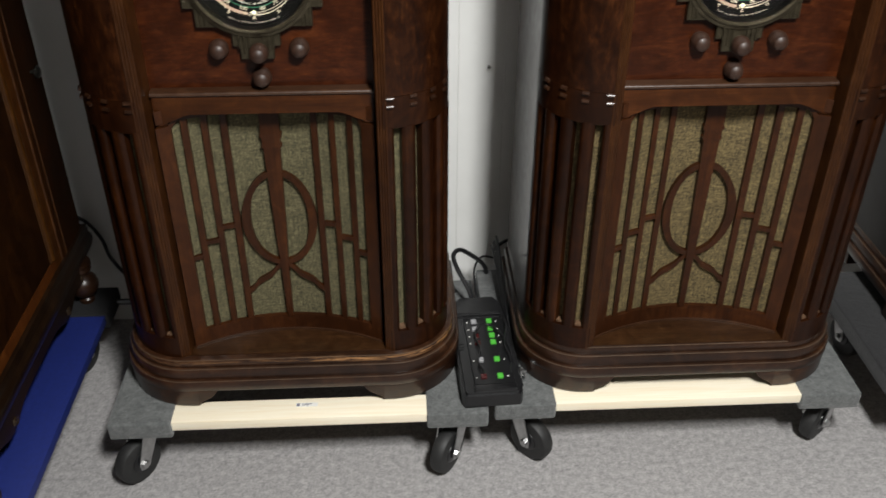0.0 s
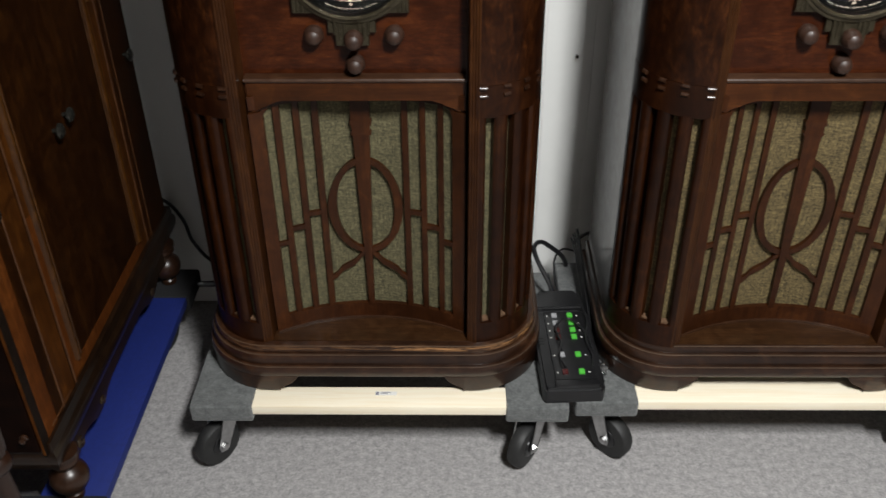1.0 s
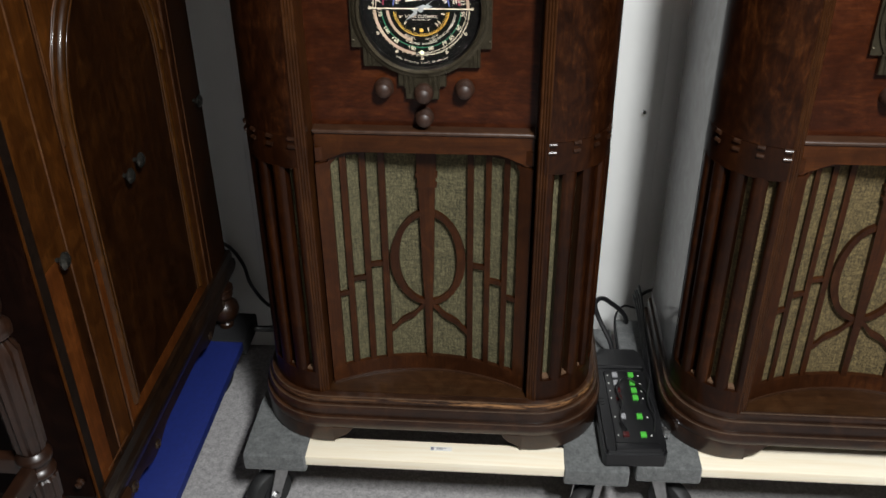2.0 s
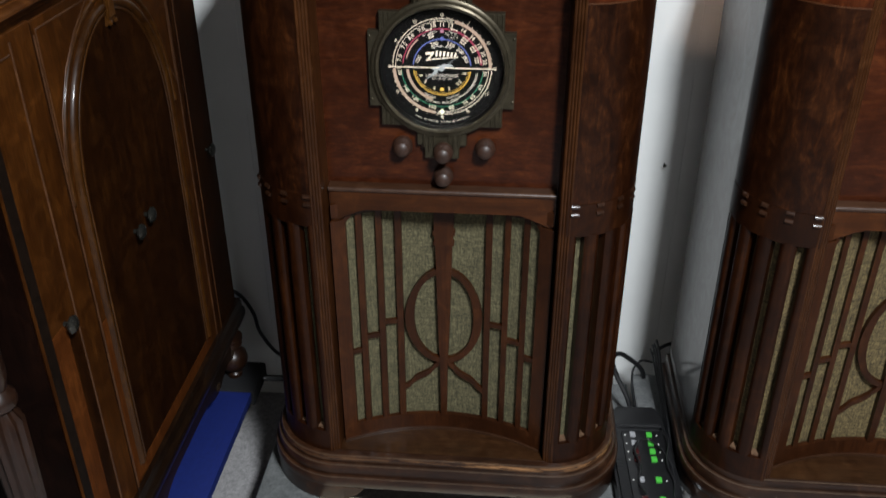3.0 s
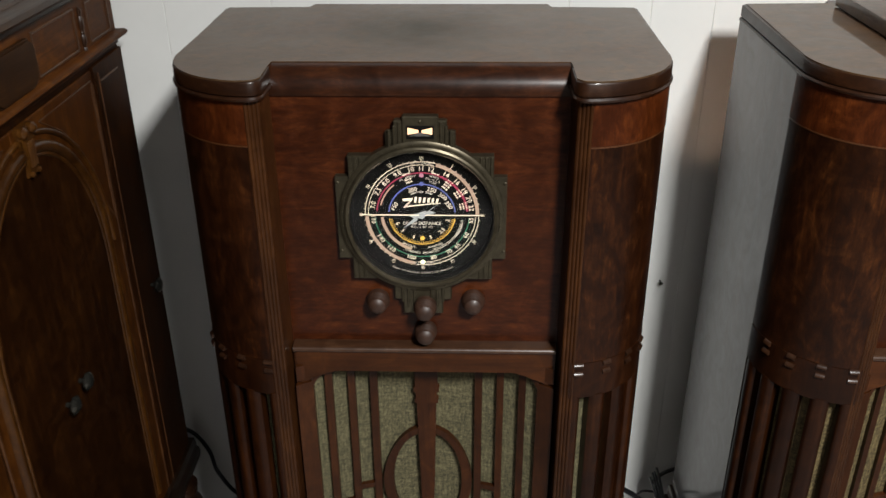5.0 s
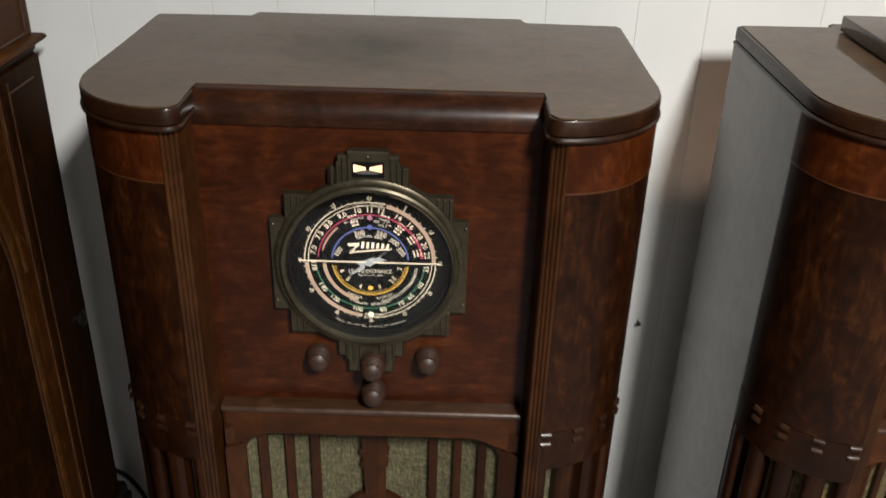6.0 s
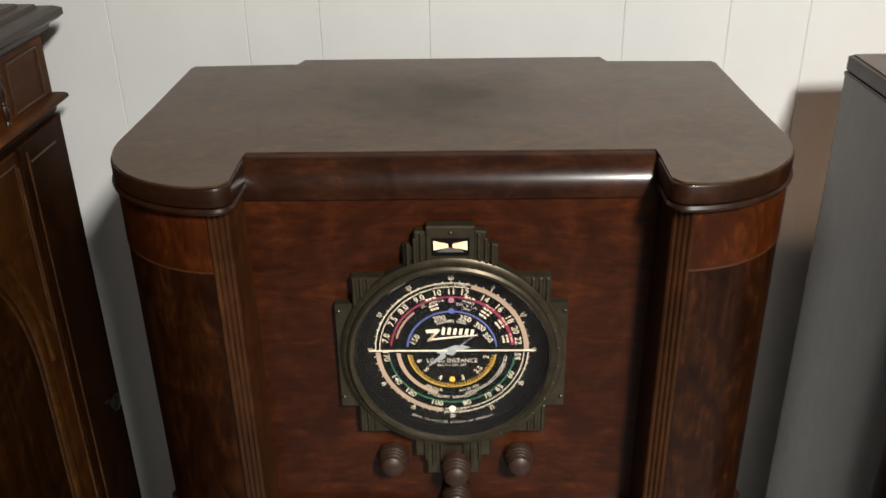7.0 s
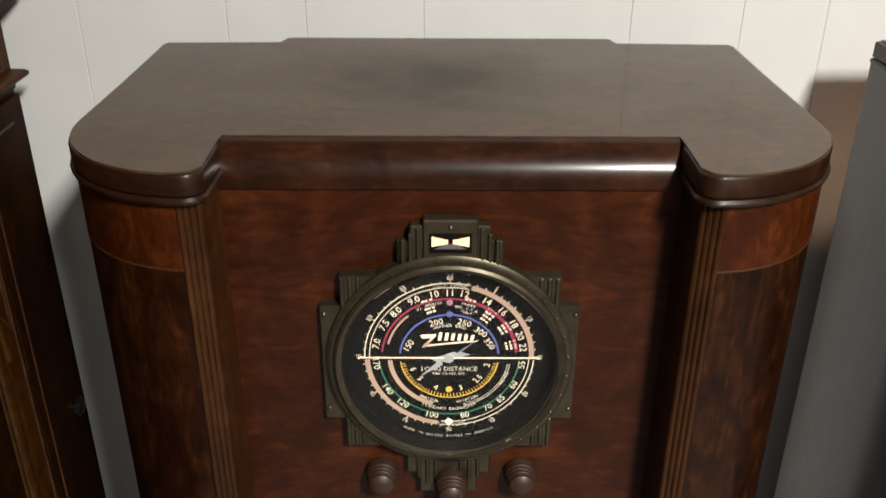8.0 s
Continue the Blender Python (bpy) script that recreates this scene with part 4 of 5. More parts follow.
    part("top_roll", b, ROLL_WOOD, r, "rounded walnut front edge of the top")
    if raised:
        part("top_block", box(-0.190, 0.190, 0.03, back - 0.02, 1.0715, 1.093, 0.003), TOP_WOOD, r, "raised middle of the top")
    dial(r, 0.867)
    for x, z in ((-0.064, 0.735), (0.003, 0.731), (0.070, 0.735), (0.0025, 0.6835)):
        knob(r, x, -0.012 if z == 0.731 else 0.0, z)
    return r


DECK = 0.180
console_radio(pose(-0.2355, 1.470, DECK), "dark walnut console radio with round lit dial and scuffed plinth", WORN)
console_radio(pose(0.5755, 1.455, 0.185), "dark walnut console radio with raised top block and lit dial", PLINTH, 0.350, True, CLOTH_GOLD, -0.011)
console_radio(pose(1.45, 1.46, DECK), "dark walnut console radio on a carpeted dolly, stepped plinth", PLINTH, 0.44, False, CLOTH, -0.010, SIDE_DARK)


# ---- moving dollies ----
def caster(parent, x, y, turn, deck):
    """A swivel caster; x, y: the wheel's middle. The swivel stands behind the wheel, under the deck."""
    r, under = 0.052, deck - 0.042
    m = pose(x, y, 0, 0, 0, turn)
    axle = m @ pose(0, 0, r) @ pose(0, 0, 0, 0, 90)
    bm = lathe([(0.024, -0.015), (0.042, -0.016), (0.0485, -0.0135), (0.0515, -0.008), (0.052, 0.0), (0.0515, 0.008), (0.0485, 0.0135), (0.042, 0.016), (0.024, 0.015)], axle, 36)
    wheel = part("wheel", bm, RUBBER, parent, "black rubber caster wheel")
    part("hub", lathe([(0.012, -0.019), (0.023, -0.0165), (0.0245, -0.012), (0.0245, 0.012), (0.023, 0.0165), (0.012, 0.019)], axle, 20), BLACK, wheel)
    b = bmesh.new()
    for s in (-1, 1):
        leg = front_prism([(-0.011, r - 0.010), (0.0, r - 0.014), (0.011, r - 0.010), (0.017, r + 0.004), (0.056, under - 0.008), (0.012, under - 0.008), (-0.013, r + 0.004)], -0.0013, 0.0013)
        append(b, leg, m @ pose(s * 0.0225, 0.0, 0, 0, 0, 90))
    append(b, box(-0.0238, 0.0238, 0.010, 0.060, under - 0.010, under - 0.0075), m)
    append(b, lathe([(0.026, under - 0.0075), (0.028, under - 0.005), (0.024, under - 0.003)], None, 20), m @ pose(0, 0.035, 0))
    append(b, box(-0.036, 0.036, 0.005, 0.065, under - 0.003, under, 0.0), m)
    part("fork", b, ZINC, parent, "bright zinc caster fork")
    for s in (-1, 1):
        part("axle_nut", lathe([(0.0085, 0.0235), (0.0085, 0.029), (0.0045, 0.031)], m @ pose(0, 0, r) @ pose(0, 0, 0, 0, 90 * s), 6), ZINC, parent)


def dolly(m, label, rail, board, wheels, deck=DECK, width=0.768, depth=0.455, rail_w=0.127, board_w=0.090):
    d = thing("moving_dolly", m, label, "dolly", "moving dollies under the cabinets")
    for s in (-1, 1):
        part("carpeted_rail", box(s * (width / 2 - rail_w), s * width / 2, 0.0, depth, deck - 0.042, deck, 0.007, 3), rail, d)
    for y0 in (0.006, depth - board_w):
        part("board", box(-width / 2 + rail_w - 0.004, width / 2 - rail_w + 0.004, y0, y0 + board_w, deck - 0.026, deck - 0.004, 0.0015), board, d)
    for x, y, turn in wheels:
        caster(d, x, y, turn, deck)
    return d


d1 = dolly(pose(-0.2185, 1.343, 0), "moving dolly of pale pine boards with grey carpeted ends", FELT, PINE,
           ((-0.350, 0.030, -38), (0.300, 0.026, -34), (-0.31, 0.36, 30), (0.31, 0.36, -20)), depth=0.468, board_w=0.058)
lab = part("sticker", box(-0.010, 0.034, 0.039, 0.050, DECK - 0.0038, DECK - 0.0030), WHITE_LABEL, d1, "small white paper sticker with grey bars")
bm = box(-0.0085, -0.0025, 0.0405, 0.0485, DECK - 0.0032, DECK - 0.0026)
box(0.002, 0.022, 0.046, 0.0475, DECK - 0.0032, DECK - 0.0026, bm=bm)
box(0.002, 0.016, 0.0425, 0.044, DECK - 0.0032, DECK - 0.0026, bm=bm)
part("sticker_bars", bm, GREY_INK, lab)
dolly(pose(0.563, 1.355, 0), "moving dolly of pale pine boards with grey carpeted ends", FELT, PINE,
      ((-0.297, 0.042, 42), (0.345, 0.072, -50), (-0.31, 0.36, 10), (0.31, 0.36, -20)), 0.185, depth=0.49, board_w=0.080)
dolly(pose(1.409, 1.345, 0), "moving dolly of pale pine boards, carpeted ends darkened as shade", SHADED_FELT, PINE,
      ((-0.10, 0.20, 14), (0.27, 0.20, -14), (-0.31, 0.36, 10), (0.31, 0.36, -20)))


# ---- carved cabinet on a blue dolly ----
def line_loop(pts, r, y, parent, mat, name="moulding", closed=True):
    """A thin half-round moulding along points in x and z on the face, mitred at its corners."""
    b = bmesh.new()
    p = [Vector((x, z)) for x, z in pts]
    n, rows = len(p), []
    for i in range(n):
        d0 = (p[i] - p[i - 1]).normalized() if closed or i else (p[1] - p[0]).normalized()
        d1 = (p[(i + 1) % n] - p[i]).normalized() if closed or i < n - 1 else d0
        n0, n1 = Vector((-d0.y, d0.x)), Vector((-d1.y, d1.x))
        m = (n0 + n1).normalized()
        side = m / max(0.4, m.dot(n0))
        row = []
        for k in range(7):
            t = math.pi * k / 6
            q = p[i] + side * (r * math.cos(t))
            row.append(b.verts.new((q.x, y - r * math.sin(t), q.y)))
        rows.append(row)
    for u, v in list(zip(rows, rows[1:])) + ([(rows[-1], rows[0])] if closed else []):
        for k in range(6):
            b.faces.new((u[k], u[k + 1], v[k + 1], v[k]))
    if not closed:
        b.faces.new(rows[0][::-1]), b.faces.new(rows[-1])
    return part(name, b, mat, parent)


def rect(x0, x1, z0, z1):
    return [(x0, z0), (x1, z0), (x1, z1), (x0, z1)]


def cabinet_edge(x0, x1, depth):
    """The mitred plan path round the front of a cabinet, with its outward steps."""
    return [((x0, depth), (-1, 0)), ((x0, 0.0), (-1, -1)), ((x1, 0.0), (1, -1)), ((x1, depth), (1, 0))]


def faceted_knob(parent, x, z):
    bm = lathe([(0.0095, -0.002), (0.0095, 0.002), (0.0045, 0.004), (0.0040, 0.013), (0.0100, 0.0150), (0.0145, 0.0175), (0.0145, 0.0205), (0.0100, 0.0245), (0.0050, 0.0260)], pose(x, 0, z, 90), 8)
    part("knob", bm, BRASS_DARK, parent, "faceted dark metal knob")


def carved_cabinet(m):
    W, E, D = -0.393, 0.3675, 0.42
    c = thing("carved_cabinet", m, "tall dark mahogany cabinet with arched doors and carved apron", "cabinet")
    part("body", box(W + 0.0022, E, 0.0, D, 0.334, 1.184), MAHOGANY_DARK, c)
    # This side is much darker than the other faces of the body.
    part("side_panel", box(W, W + 0.002, 0.002, D, 0.330, 1.183), SIDE_MAHOGANY, c, "nearly black side")
    part("bottom_board", box(W + 0.030, E, 0.004, D, 0.284, 0.333), MAHOGANY_DARK, c)
    part("frieze", box(W, E, -0.002, D, 1.198, 1.285), MAHOGANY_Y, c)
    edge = cabinet_edge(W, E, D)
    part("cornice", sweep(edge, [(-0.03, 1.183), (0.002, 1.183), (0.003, 1.190), (0.007, 1.192), (0.013, 1.1945), (0.016, 1.1975), (0.0155, 1.2015), (0.012, 1.204), (0.006, 1.2055), (-0.03, 1.2055)]), MAHOGANY_Y, c, "projecting moulded cornice")
    part("top", sweep(edge, [(-0.20, 1.2845), (0.004, 1.2845), (0.010, 1.288), (0.012, 1.294), (0.020, 1.298), (0.026, 1.303), (0.026, 1.311), (0.018, 1.315), (0.004, 1.316), (0.002, 1.320), (-0.012, 1.3205), (-0.014, 1.324), (-0.20, 1.324)]), CABINET_TOP, c, "moulded cabinet top, sheen painted into its greyish colour")
    part("top_board", box(-0.21, 0.17, 0.19, D, 1.290, 1.3235), CABINET_TOP, c)
    part("base_moulding", sweep(cabinet_edge(W + 0.022, E, D), [(-0.03, 0.280), (0.014, 0.280), (0.018, 0.289), (0.020, 0.303), (0.0185, 0.314), (0.0150, 0.319), (0.0150, 0.330), (0.0135, 0.337), (0.0130, 0.342), (-0.03, 0.345)]), EBONISED, c, "dark moulded base rail")
    for q in (-1, 1):
        part("pilaster", box(W if q < 0 else E, q * 0.240, -0.006, 0.0, 0.322, 1.177, 0.001, 1), MAHOGANY if q < 0 else MAHOGANY_DARK, c)
        line_loop([(-0.2965 if q < 0 else 0.2565, 0.335), (-0.2965 if q < 0 else 0.2565, 1.165)], 0.0020, -0.006, c, MAHOGANY_LIGHT, "inlay_line", False)
        line_loop([(-0.377 if q < 0 else 0.337, 1.150), (-0.302 if q < 0 else 0.262, 1.150)], 0.0016, -0.006, c, MAHOGANY_LIGHT, "inlay_line", False)
    part("corner_band", box(W, -0.3725, -0.0072, -0.006, 0.320, 1.179), BLACKENED, c, "blackened corner band")
    part("veneer_strip", box(-0.3720, -0.3290, -0.0068, -0.006, 0.340, 0.762), STRIP_WOOD, c, "lighter veneer strip")
    part("dark_strip", box(-0.3285, -0.3000, -0.0068, -0.006, 0.340, 0.740), MAHOGANY_DARK, c, "dark strip, veneer at one end, painted recess shade at other")
    line_loop([(-0.350, 0.350), (-0.262, 0.350)], 0.0016, -0.0068, c, MAHOGANY_LIGHT, "inlay_line", False)
    # dark strip painted on for the shaded recess between door and pilaster
    part("dark_strip", box(0.2440, 0.2540, -0.0068, -0.006, 0.340, 1.160), MAHOGANY_DARK, c, "dark strip, veneer at one end, painted recess shade at other")
    for x in (-0.2400, 0.2400):
        line_loop([(x, 0.326), (x, 1.172)], 0.0026, -0.0045, c, MAHOGANY_DARK, "edge_bead", False)
    for x0, x1 in ((-0.236, -0.042), (-0.039, 0.236)):
        d = part("door", box(x0, x1, -0.004, 0.0, 0.330, 1.174, 0.001, 1), MAHOGANY, c)
        xe = x0 + 0.004 if x0 < -0.1 else x1 - 0.004
        line_loop([(xe, 0.336), (xe, 1.155)], 0.0022, -0.004, d, MAHOGANY_LIGHT, "edge_moulding", False)
    part("veneer_strip", box(-0.228, -0.190, -0.0050, -0.004, 0.350, 0.690), STRIP_WOOD, c, "lighter veneer strip")
    part("veneer_strip", box(-0.190, 0.190, -0.0050, -0.004, 0.345, 0.372), STRIP_WOOD, c, "lighter veneer strip")
    # arched panel and its mouldings
    ax, hw, spring, peak = -0.012, 0.192, 0.900, 1.136
    curve = [(ax + hw * math.cos(radians(a)), spring + (peak - spring) * math.sin(radians(a))) for a in range(0, 181, 6)]
    part("arched_panel", front_prism([(ax - hw, 0.376), (ax + hw, 0.376)] + curve, -0.0062, -0.004), MAHOGANY_DARK, c, "arched dark figured veneer panel")
    line = [(ax + hw, 0.376)] + curve + [(ax - hw, 0.376)]
    line_loop(line, 0.0085, -0.004, c, MAHOGANY_GLOSS, "arch_moulding", False)
    line_loop([(ax + (x - ax) * 0.93, z if z < 0.5 else z - 0.010) for x, z in line], 0.0030, -0.0062, c, MAHOGANY_GLOSS, "arch_inner_bead", False)
    outer = [(ax + (hw + 0.024) * math.cos(radians(a)), spring + (peak - spring + 0.020) * math.sin(radians(a))) for a in range(0, 181, 6)]
    line_loop(outer, 0.0042, -0.004, c, MAHOGANY_GLOSS, "arch_bead", False)
    for s in (-1, 1):
        pts = [(s * 0.226 + (0.0), 0.93), (s * 0.226, 1.160), (s * 0.055 + ax, 1.160)]
        pts += [(ax + s * (hw + 0.030) * math.cos(radians(a)), spring + (peak - spring + 0.026) * math.sin(radians(a))) for a in (60, 45, 30, 15)]
        line_loop(pts, 0.0016, -0.004, c, MAHOGANY_LIGHT, "inlay_line")
    # keystone: two rolled scrolls over a waisted, fluted drop
    bm = front_prism([(ax - 0.020, 1.174), (ax + 0.020, 1.174), (ax + 0.017, 1.158), (ax + 0.010, 1.138), (ax + 0.009, 1.122), (ax + 0.014, 1.106), (ax - 0.014, 1.106), (ax - 0.009, 1.122), (ax - 0.010, 1.138), (ax - 0.017, 1.158)], -0.013, -0.003, bev=0.003)
    for q in (-1, 1):
        lathe([(0.002, -0.0005), (0.0075, 0.001), (0.0080, 0.008), (0.0055, 0.0105), (0.0030, 0.0125), (0.0008, 0.013)], pose(ax + q * 0.0125, -0.008, 1.168, 90), 14, bm)
        lathe([(0.001, 0.0), (0.0042, 0.001), (0.0040, 0.006), (0.001, 0.008)], pose(ax + q * 0.0095, -0.009, 1.110, 90), 10, bm)
    for k in range(3):
        box(ax - 0.0085 + 0.007 * k, ax - 0.0055 + 0.007 * k, -0.0165, -0.012, 1.118, 1.154, 0.0012, 1, bm)
    part("keystone", bm, MAHOGANY_GLOSS, c, "carved scroll keystone")
    # frieze panels, plaque and half-turned spindles
    for x0, x1 in ((-0.215, -0.075), (0.075, 0.215), (-0.385, -0.262), (0.262, 0.345)):
        line_loop(rect(x0, x1, 1.211, 1.272), 0.0022, -0.002, c, MAHOGANY_LIGHT, "frieze_moulding")
    px, pz = 0.0, 1.238
    pts = [(px - 0.066, pz - 0.016), (px - 0.058, pz - 0.026), (px - 0.046, pz - 0.032), (px + 0.046, pz - 0.032), (px + 0.058, pz - 0.026), (px + 0.066, pz - 0.016), (px + 0.066, pz + 0.020), (px + 0.058, pz + 0.022), (px + 0.054, pz + 0.033), (px - 0.054, pz + 0.033), (px - 0.058, pz + 0.022), (px - 0.066, pz + 0.020)]
    part("plaque", front_prism(pts, -0.010, -0.001, bev=0.003), PLAQUE_WOOD, c, "dark shaped plaque")
    for s in (-1, 1):
        prof = [(0.003, 1.200), (0.008, 1.203), (0.008, 1.208), (0.005, 1.211), (0.009, 1.217), (0.010, 1.224), (0.006, 1.230), (0.008, 1.233), (0.006, 1.236), (0.010, 1.243), (0.009, 1.252), (0.005, 1.258), (0.008, 1.262), (0.008, 1.267), (0.003, 1.270)]
        part("spindle", lathe([(q * 0.52, z) for q, z in prof], pose(s * 0.236, -0.003, 0), 12), TURNED, c, "small split turned spindle")
    # carved apron
    low = []
    for k in range(61):
        u = -1 + 2 * k / 60
        drop = 0.034 + 0.026 * math.exp(-((abs(u) - 0.50) / 0.13) ** 2) + 0.020 * math.exp(-((abs(u) - 0.86) / 0.06) ** 2)
        low.append((-0.010 + u * 0.355, 0.284 - max(0.012, drop)))
    part("apron", front_prism([(-0.365, 0.286)] + low + [(0.345, 0.286)], -0.012, 0.006, bev=0.003), EBONISED, c, "dark carved scalloped apron")
    for s in (-1, 1):
        for u, r, z in ((0.290, 0.013, 0.247), (0.172, 0.010, 0.240)):
            spiral = [(s * (u + (r * (1 - k / 22)) * math.cos(k * 0.62)), -0.012, z + (r * (1 - k / 22)) * math.sin(k * 0.62)) for k in range(20)]
            part("scroll", tube(spiral, 0.0028, 8, steps=2), GILT, c, "carved gilt scroll")
        prof = [(0.012, 0.172), (0.017, 0.174), (0.018, 0.184), (0.013, 0.190), (0.024, 0.197), (0.032, 0.208), (0.035, 0.222), (0.032, 0.236), (0.022, 0.246), (0.016, 0.250), (0.022, 0.256), (0.026, 0.264), (0.024, 0.272), (0.028, 0.276), (0.028, 0.284)]
        for y in (-0.004, D - 0.04):
            part("foot", lathe(prof, pose(-0.347 if s < 0 else 0.306, y, 0), 24), TURNED, c, "turned bun foot")
    for x, z in ((-0.332, 0.762), (-0.064, 0.766), (-0.013, 0.772), (0.318, 0.748)):
        faceted_knob(c, x, z)
    part("side_plug", lathe([(0.007, -0.001), (0.007, 0.003), (0.0045, 0.005), (0.0045, 0.009), (0.006, 0.011), (0.003, 0.013)], pose(W, 0.020, 0.366, 0, -90, 0), 12), TURNED, c, "small turned wooden plug")
    return c


cabinet = carved_cabinet(pose(-0.760, 1.4725, 0, 0, 0, 90))
dolly(pose(-0.697, 1.422, 0, 0, 0, 90), "moving dolly with blue boards and black padded ends", DARK_PAD, BLUE,
      ((0.308, 0.085, 70), (-0.33, 0.06, -14), (0.33, 0.37, 10), (-0.33, 0.37, -20)), 0.172, 0.824, 0.47, 0.115, 0.120)


# ---- table with turned legs ----
def leg_table(m):
    t = thing("turned_leg_table", m, "dark wooden table on fluted turned legs", "table")
    part("tabletop", box(-0.44, 0.02, -0.46, 0.035, 0.985, 1.010, 0.005), CABINET_TOP, t)
    part("apron", box(-0.42, 0.0, -0.44, 0.015, 0.900, 0.985, 0.002), MAHOGANY_Y, t)
    prof = [(0.016, 0.0), (0.024, 0.015), (0.026, 0.04), (0.015, 0.07), (0.022, 0.09), (0.015, 0.11), (0.019, 0.30), (0.016, 0.395), (0.026, 0.405), (0.028, 0.413), (0.026, 0.421), (0.019, 0.428),
            (0.023, 0.436), (0.025, 0.482), (0.019, 0.487), (0.027, 0.491), (0.029, 0.496), (0.027, 0.501), (0.021, 0.505), (0.021, 0.513), (0.028, 0.518), (0.030, 0.524), (0.028, 0.530), (0.020, 0.536),
            (0.024, 0.545), (0.028, 0.720), (0.018, 0.738), (0.028, 0.746), (0.029, 0.753), (0.028, 0.760), (0.018, 0.770), (0.024, 0.790), (0.024, 0.910)]
    for x, y in ((0.0, 0.0), (-0.40, 0.0), (0.0, -0.42), (-0.40, -0.42)):
        bm = lathe([(q * 0.88, z) for q, z in prof], pose(x, y, 0), 60)
        for v in bm.verts:
            if 0.543 < v.co.z < 0.725 or 0.433 < v.co.z < 0.484:
                a = math.atan2(v.co.y - y, v.co.x - x)
                k = 1 + 0.09 * math.cos(12 * a)
                v.co.x, v.co.y = x + (v.co.x - x) * k, y + (v.co.y - y) * k
        part("leg", bm, TURNED_DARK, t, "fluted turned leg")
    for x in (0.0, -0.40):
        part("stretcher", box(x - 0.010, x + 0.010, -0.400, -0.020, 0.492, 0.522, 0.004), TURNED_DARK, t)
    part("stretcher", box(-0.38, -0.02, -0.010, 0.010, 0.492, 0.522, 0.004), TURNED_DARK, t)
    return t


leg_table(pose(-0.773, 0.98, 0))


# ---- power strip and cords ----
def power_strip(m):
    p = thing("power_strip", m, "black plastic power strip with lit green rocker switches", "power strip")
    part("body", prism([(-0.062, -0.122), (-0.056, -0.132), (0.056, -0.132), (0.062, -0.122), (0.062, 0.166), (0.046, 0.190), (-0.044, 0.190), (-0.062, 0.166)], 0.0, 0.034, bev=0.006), BLACK, p)
    part("end_cap", prism([(-0.052, 0.118), (0.052, 0.118), (0.052, 0.160), (0.040, 0.182), (-0.038, 0.182), (-0.052, 0.160)], 0.033, 0.046, bev=0.004), BLACK, p)
    part("switch_panel", box(-0.036, 0.048, -0.106, 0.112, 0.033, 0.0375, 0.0015), BLACK, p)
    part("front_edge", box(-0.038, 0.050, -0.126, -0.109, 0.033, 0.040, 0.003), BLACK, p)
    for y in (0.097, 0.071, 0.047, 0.024, -0.033, -0.086):
        part("rocker_switch", box(0.0135, 0.0255, y - 0.0065, y + 0.0065, 0.037, 0.0425, 0.0015), SWITCH_GREEN, p, "lit green rocker switch")
        part("rocker_switch", box(-0.0205, -0.0085, y - 0.0065, y + 0.0065, 0.037, 0.0425, 0.0015), WHITE_SW if y in (0.097, 0.071, -0.033) else DARK_RED, p, "pale rocker switch" if y in (0.097, 0.071, -0.033) else "dark unlit rocker switch")
        part("indicator", box(0.034, 0.037, y - 0.0015, y + 0.0015, 0.0375, 0.0382), WHITE_LABEL, p)
        part("indicator", box(-0.031, -0.028, y - 0.0015, y + 0.0015, 0.0375, 0.0382), WHITE_LABEL, p)
    for k in range(3):
        part("vent", box(-0.0565, -0.045, 0.008 + 0.009 * k, 0.013 + 0.009 * k, 0.0335, 0.0352), RUBBER, p)
    return p


WHITE_SW = plain("grey_switch", (0.32, 0.32, 0.33), 0.35, scale=300, vary=0.4)
strip = power_strip(pose(0.170, 1.488, DECK + 0.005, 0, 0, 2.2))


def cord(parent, pts, r, label=""):
    """A cord through places in the room, part of the thing that it feeds."""
    back = parent.matrix_basis.inverted()
    return part("cord", tube([back @ Vector(q) for q in pts], r, 8), BLACK_GLOSS, parent, label)


cord(strip, [(0.158, 1.668, 0.205), (0.150, 1.685, 0.236), (0.124, 1.715, 0.278), (0.116, 1.74, 0.296), (0.128, 1.765, 0.297), (0.152, 1.785, 0.276), (0.200, 1.82, 0.207), (0.21, 1.86, 0.10), (0.21, 1.87, 0.006)], 0.0055, "thick black cord looping up from the strip")
cord(strip, [(0.174, 1.668, 0.205), (0.168, 1.72, 0.216), (0.171, 1.79, 0.228), (0.192, 1.825, 0.236), (0.225, 1.85, 0.215)], 0.0026)
for k in range(4):
    o = 0.0042 * k
    cord(strip, [(0.218 + o * 0.9, 1.862, 0.244 + 0.0073 * k + 0.004 * (k % 2)), (0.221 + o * 0.9, 1.82, 0.240 + 0.006 * k), (0.224 + o * 0.6, 1.74, 0.228 + 0.004 * k), (0.226 + o * 0.3, 1.62, 0.214 + 0.003 * k), (0.234 + o * 0.1, 1.52, 0.198), (0.240, 1.43 - 0.008 * k, 0.192)], 0.0024 + 0.0006 * (k == 3))
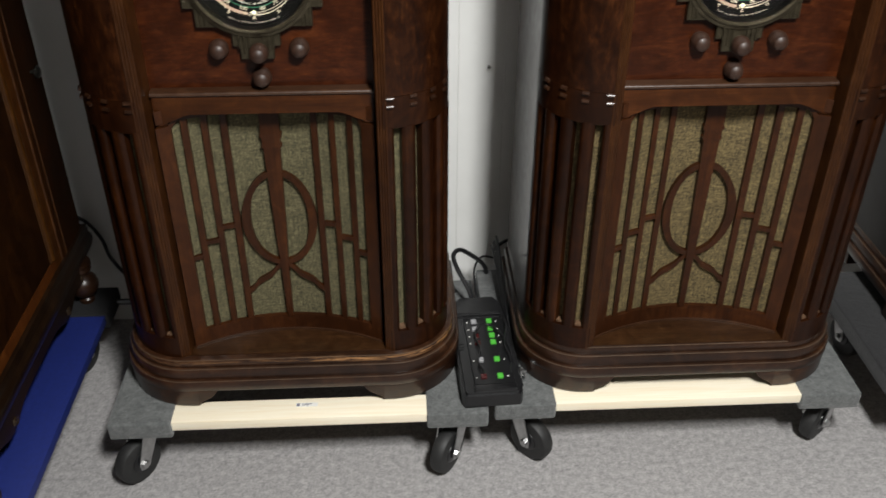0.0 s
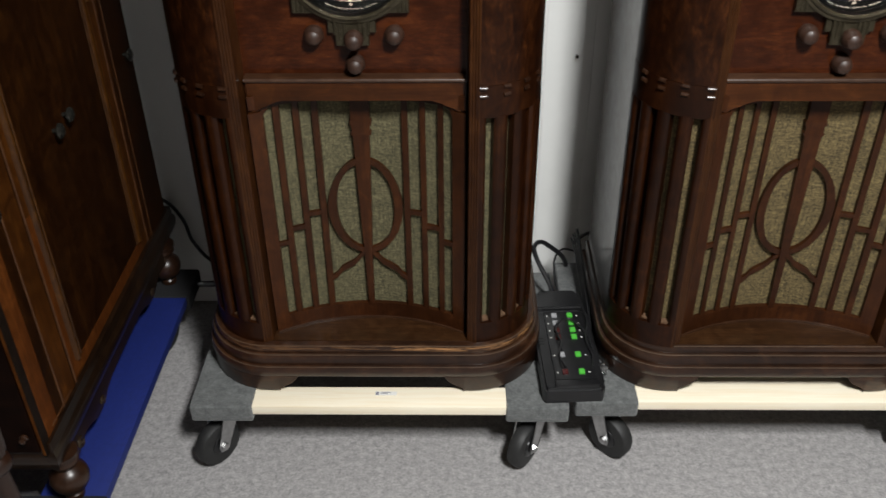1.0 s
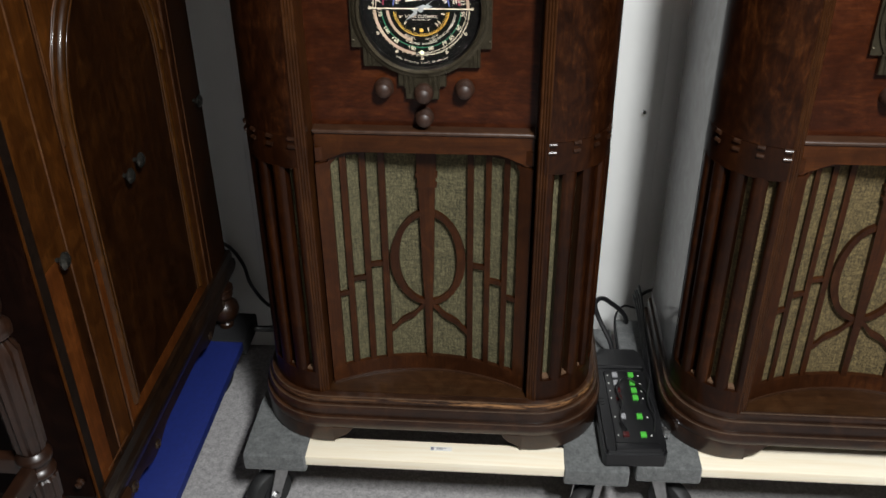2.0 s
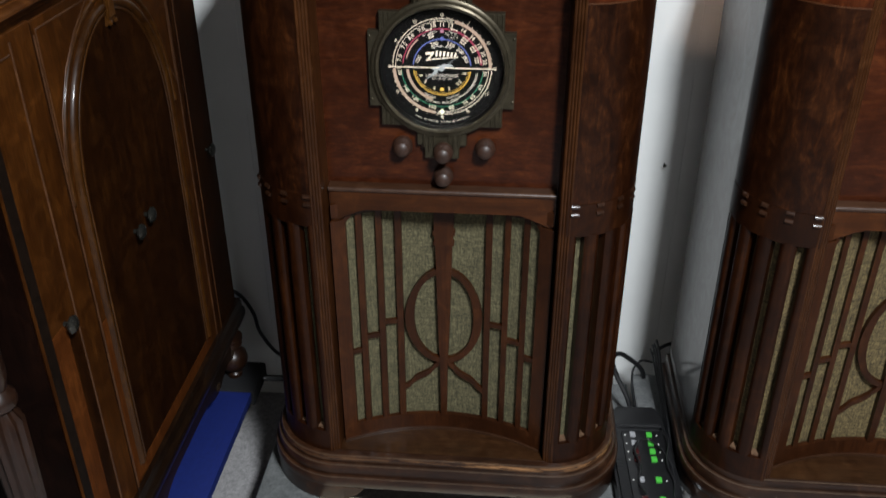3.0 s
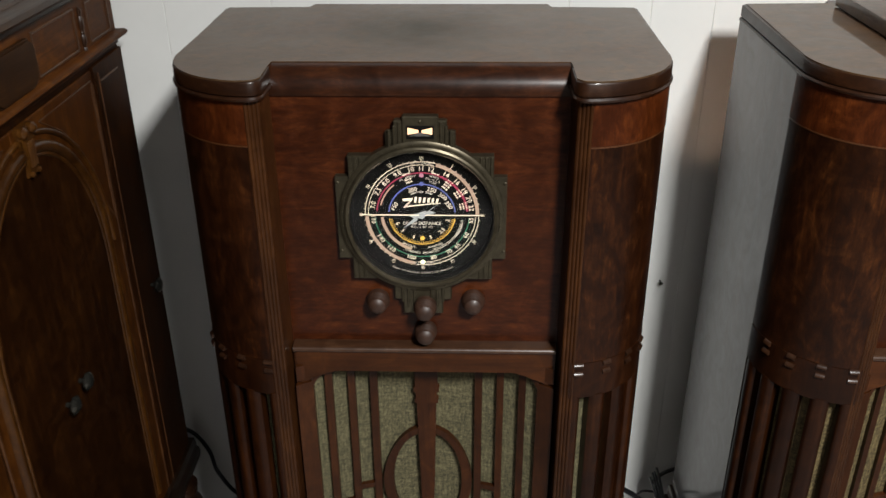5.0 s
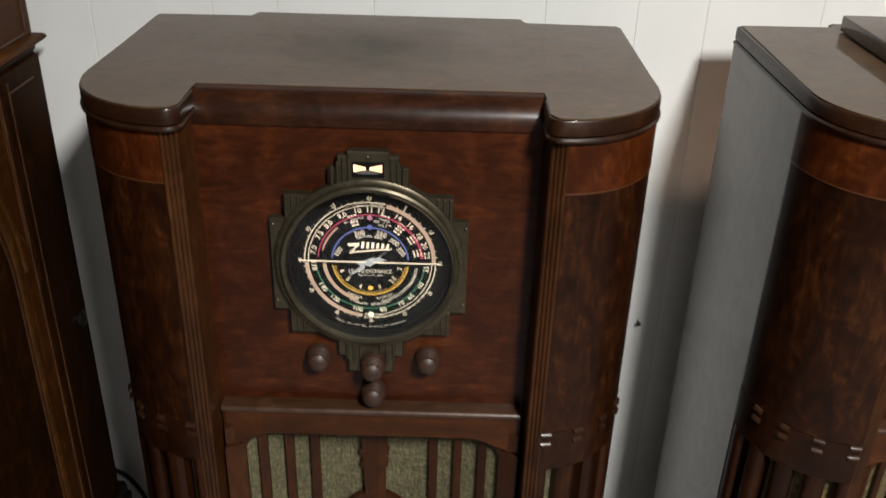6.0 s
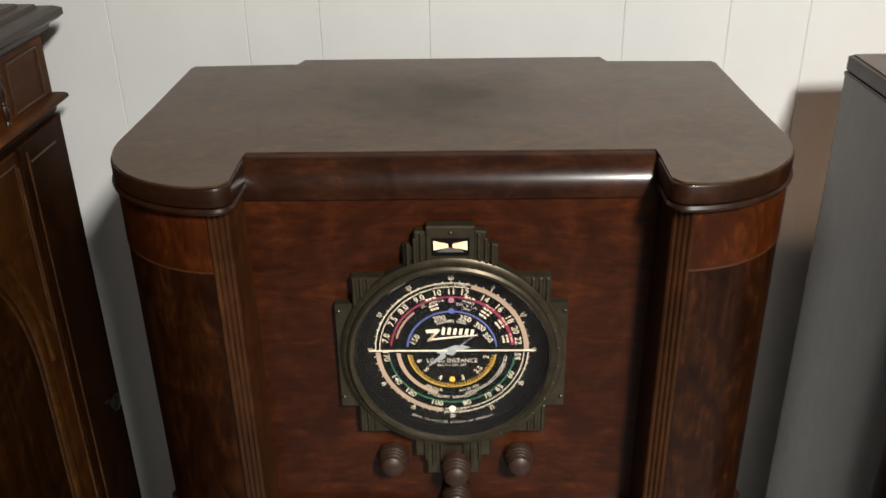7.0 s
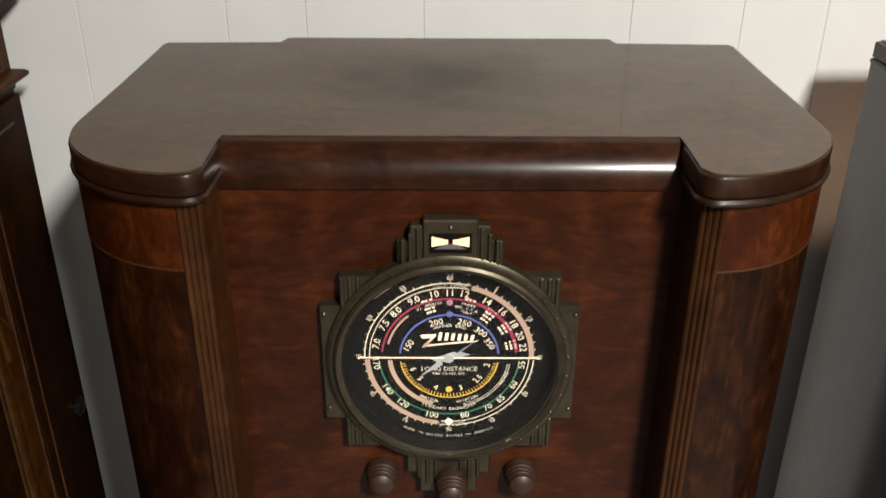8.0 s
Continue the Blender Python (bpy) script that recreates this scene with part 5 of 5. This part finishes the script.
for pts in ([(0.150, 1.535, 0.229), (0.162, 1.552, 0.240), (0.183, 1.556, 0.238), (0.205, 1.535, 0.232), (0.221, 1.500, 0.222), (0.226, 1.44, 0.212), (0.232, 1.40, 0.200)],
            [(0.160, 1.555, 0.229), (0.150, 1.52, 0.236), (0.158, 1.48, 0.233), (0.150, 1.44, 0.235), (0.160, 1.41, 0.230)],
            [(0.214, 1.60, 0.235), (0.222, 1.56, 0.232), (0.212, 1.50, 0.229), (0.220, 1.45, 0.226), (0.216, 1.415, 0.222)]):
    cord(strip, pts, 0.0022, "thin tangled dark cord")
cord(strip, [(0.222, 1.86, 0.23), (0.25, 1.875, 0.245), (0.29, 1.885, 0.25), (0.34, 1.88, 0.24)], 0.0042)
cord(cabinet, [(-0.79, 1.87, 0.36), (-0.755, 1.88, 0.33), (-0.73, 1.885, 0.277), (-0.715, 1.88, 0.22), (-0.66, 1.87, 0.16), (-0.52, 1.85, 0.14)], 0.0045, "black cord hanging behind the cabinet")
cord(cabinet, [(-0.72, 1.80, 0.150), (-0.66, 1.80, 0.150), (-0.60, 1.81, 0.15), (-0.50, 1.82, 0.15)], 0.008)
crumple = lathe([(0.0005, 0.0), (0.009, 0.002), (0.013, 0.007), (0.012, 0.012), (0.007, 0.016), (0.0005, 0.018)], pose(0.240, 1.442, DECK + 0.005, 0, 0, 20), 14)
rng = random.Random(5)
for v in crumple.verts:
    v.co += Vector((rng.uniform(-1, 1), rng.uniform(-1.6, 1.6), rng.uniform(-0.3, 0.8))) * 0.004
tagged(part("plastic_wrap", crumple, ZINC, None, smooth=5), "small crumpled shiny wrap beside the power strip", "wrap")
tagged(part("nail", lathe([(0.0018, 0.0), (0.0018, 0.010), (0.004, 0.011), (0.004, 0.0125)], pose(0.204, WALL_Y, 0.690, 90), 8), BRASS_DARK), "small dark nail in the white wall", "nail")

# ---- boards of the panelled wall ----
grooves = [-1.6, -1.52, -1.33, -1.12, -0.93, -0.70, -0.514, -0.414, -0.266, -0.005, 0.135, 0.241, 0.415, 0.60, 0.81, 0.95, 1.21, 1.36, 1.55, 1.82, 2.03, 2.3, 2.5]
for x0, x1 in zip(grooves, grooves[1:]):
    part("wall_board", box(x0 + 0.0001, x1 - 0.0001, WALL_Y, WALL_Y + 0.0022, 0.0, 2.5, 0.0010, 1), PAINT, wall_north)
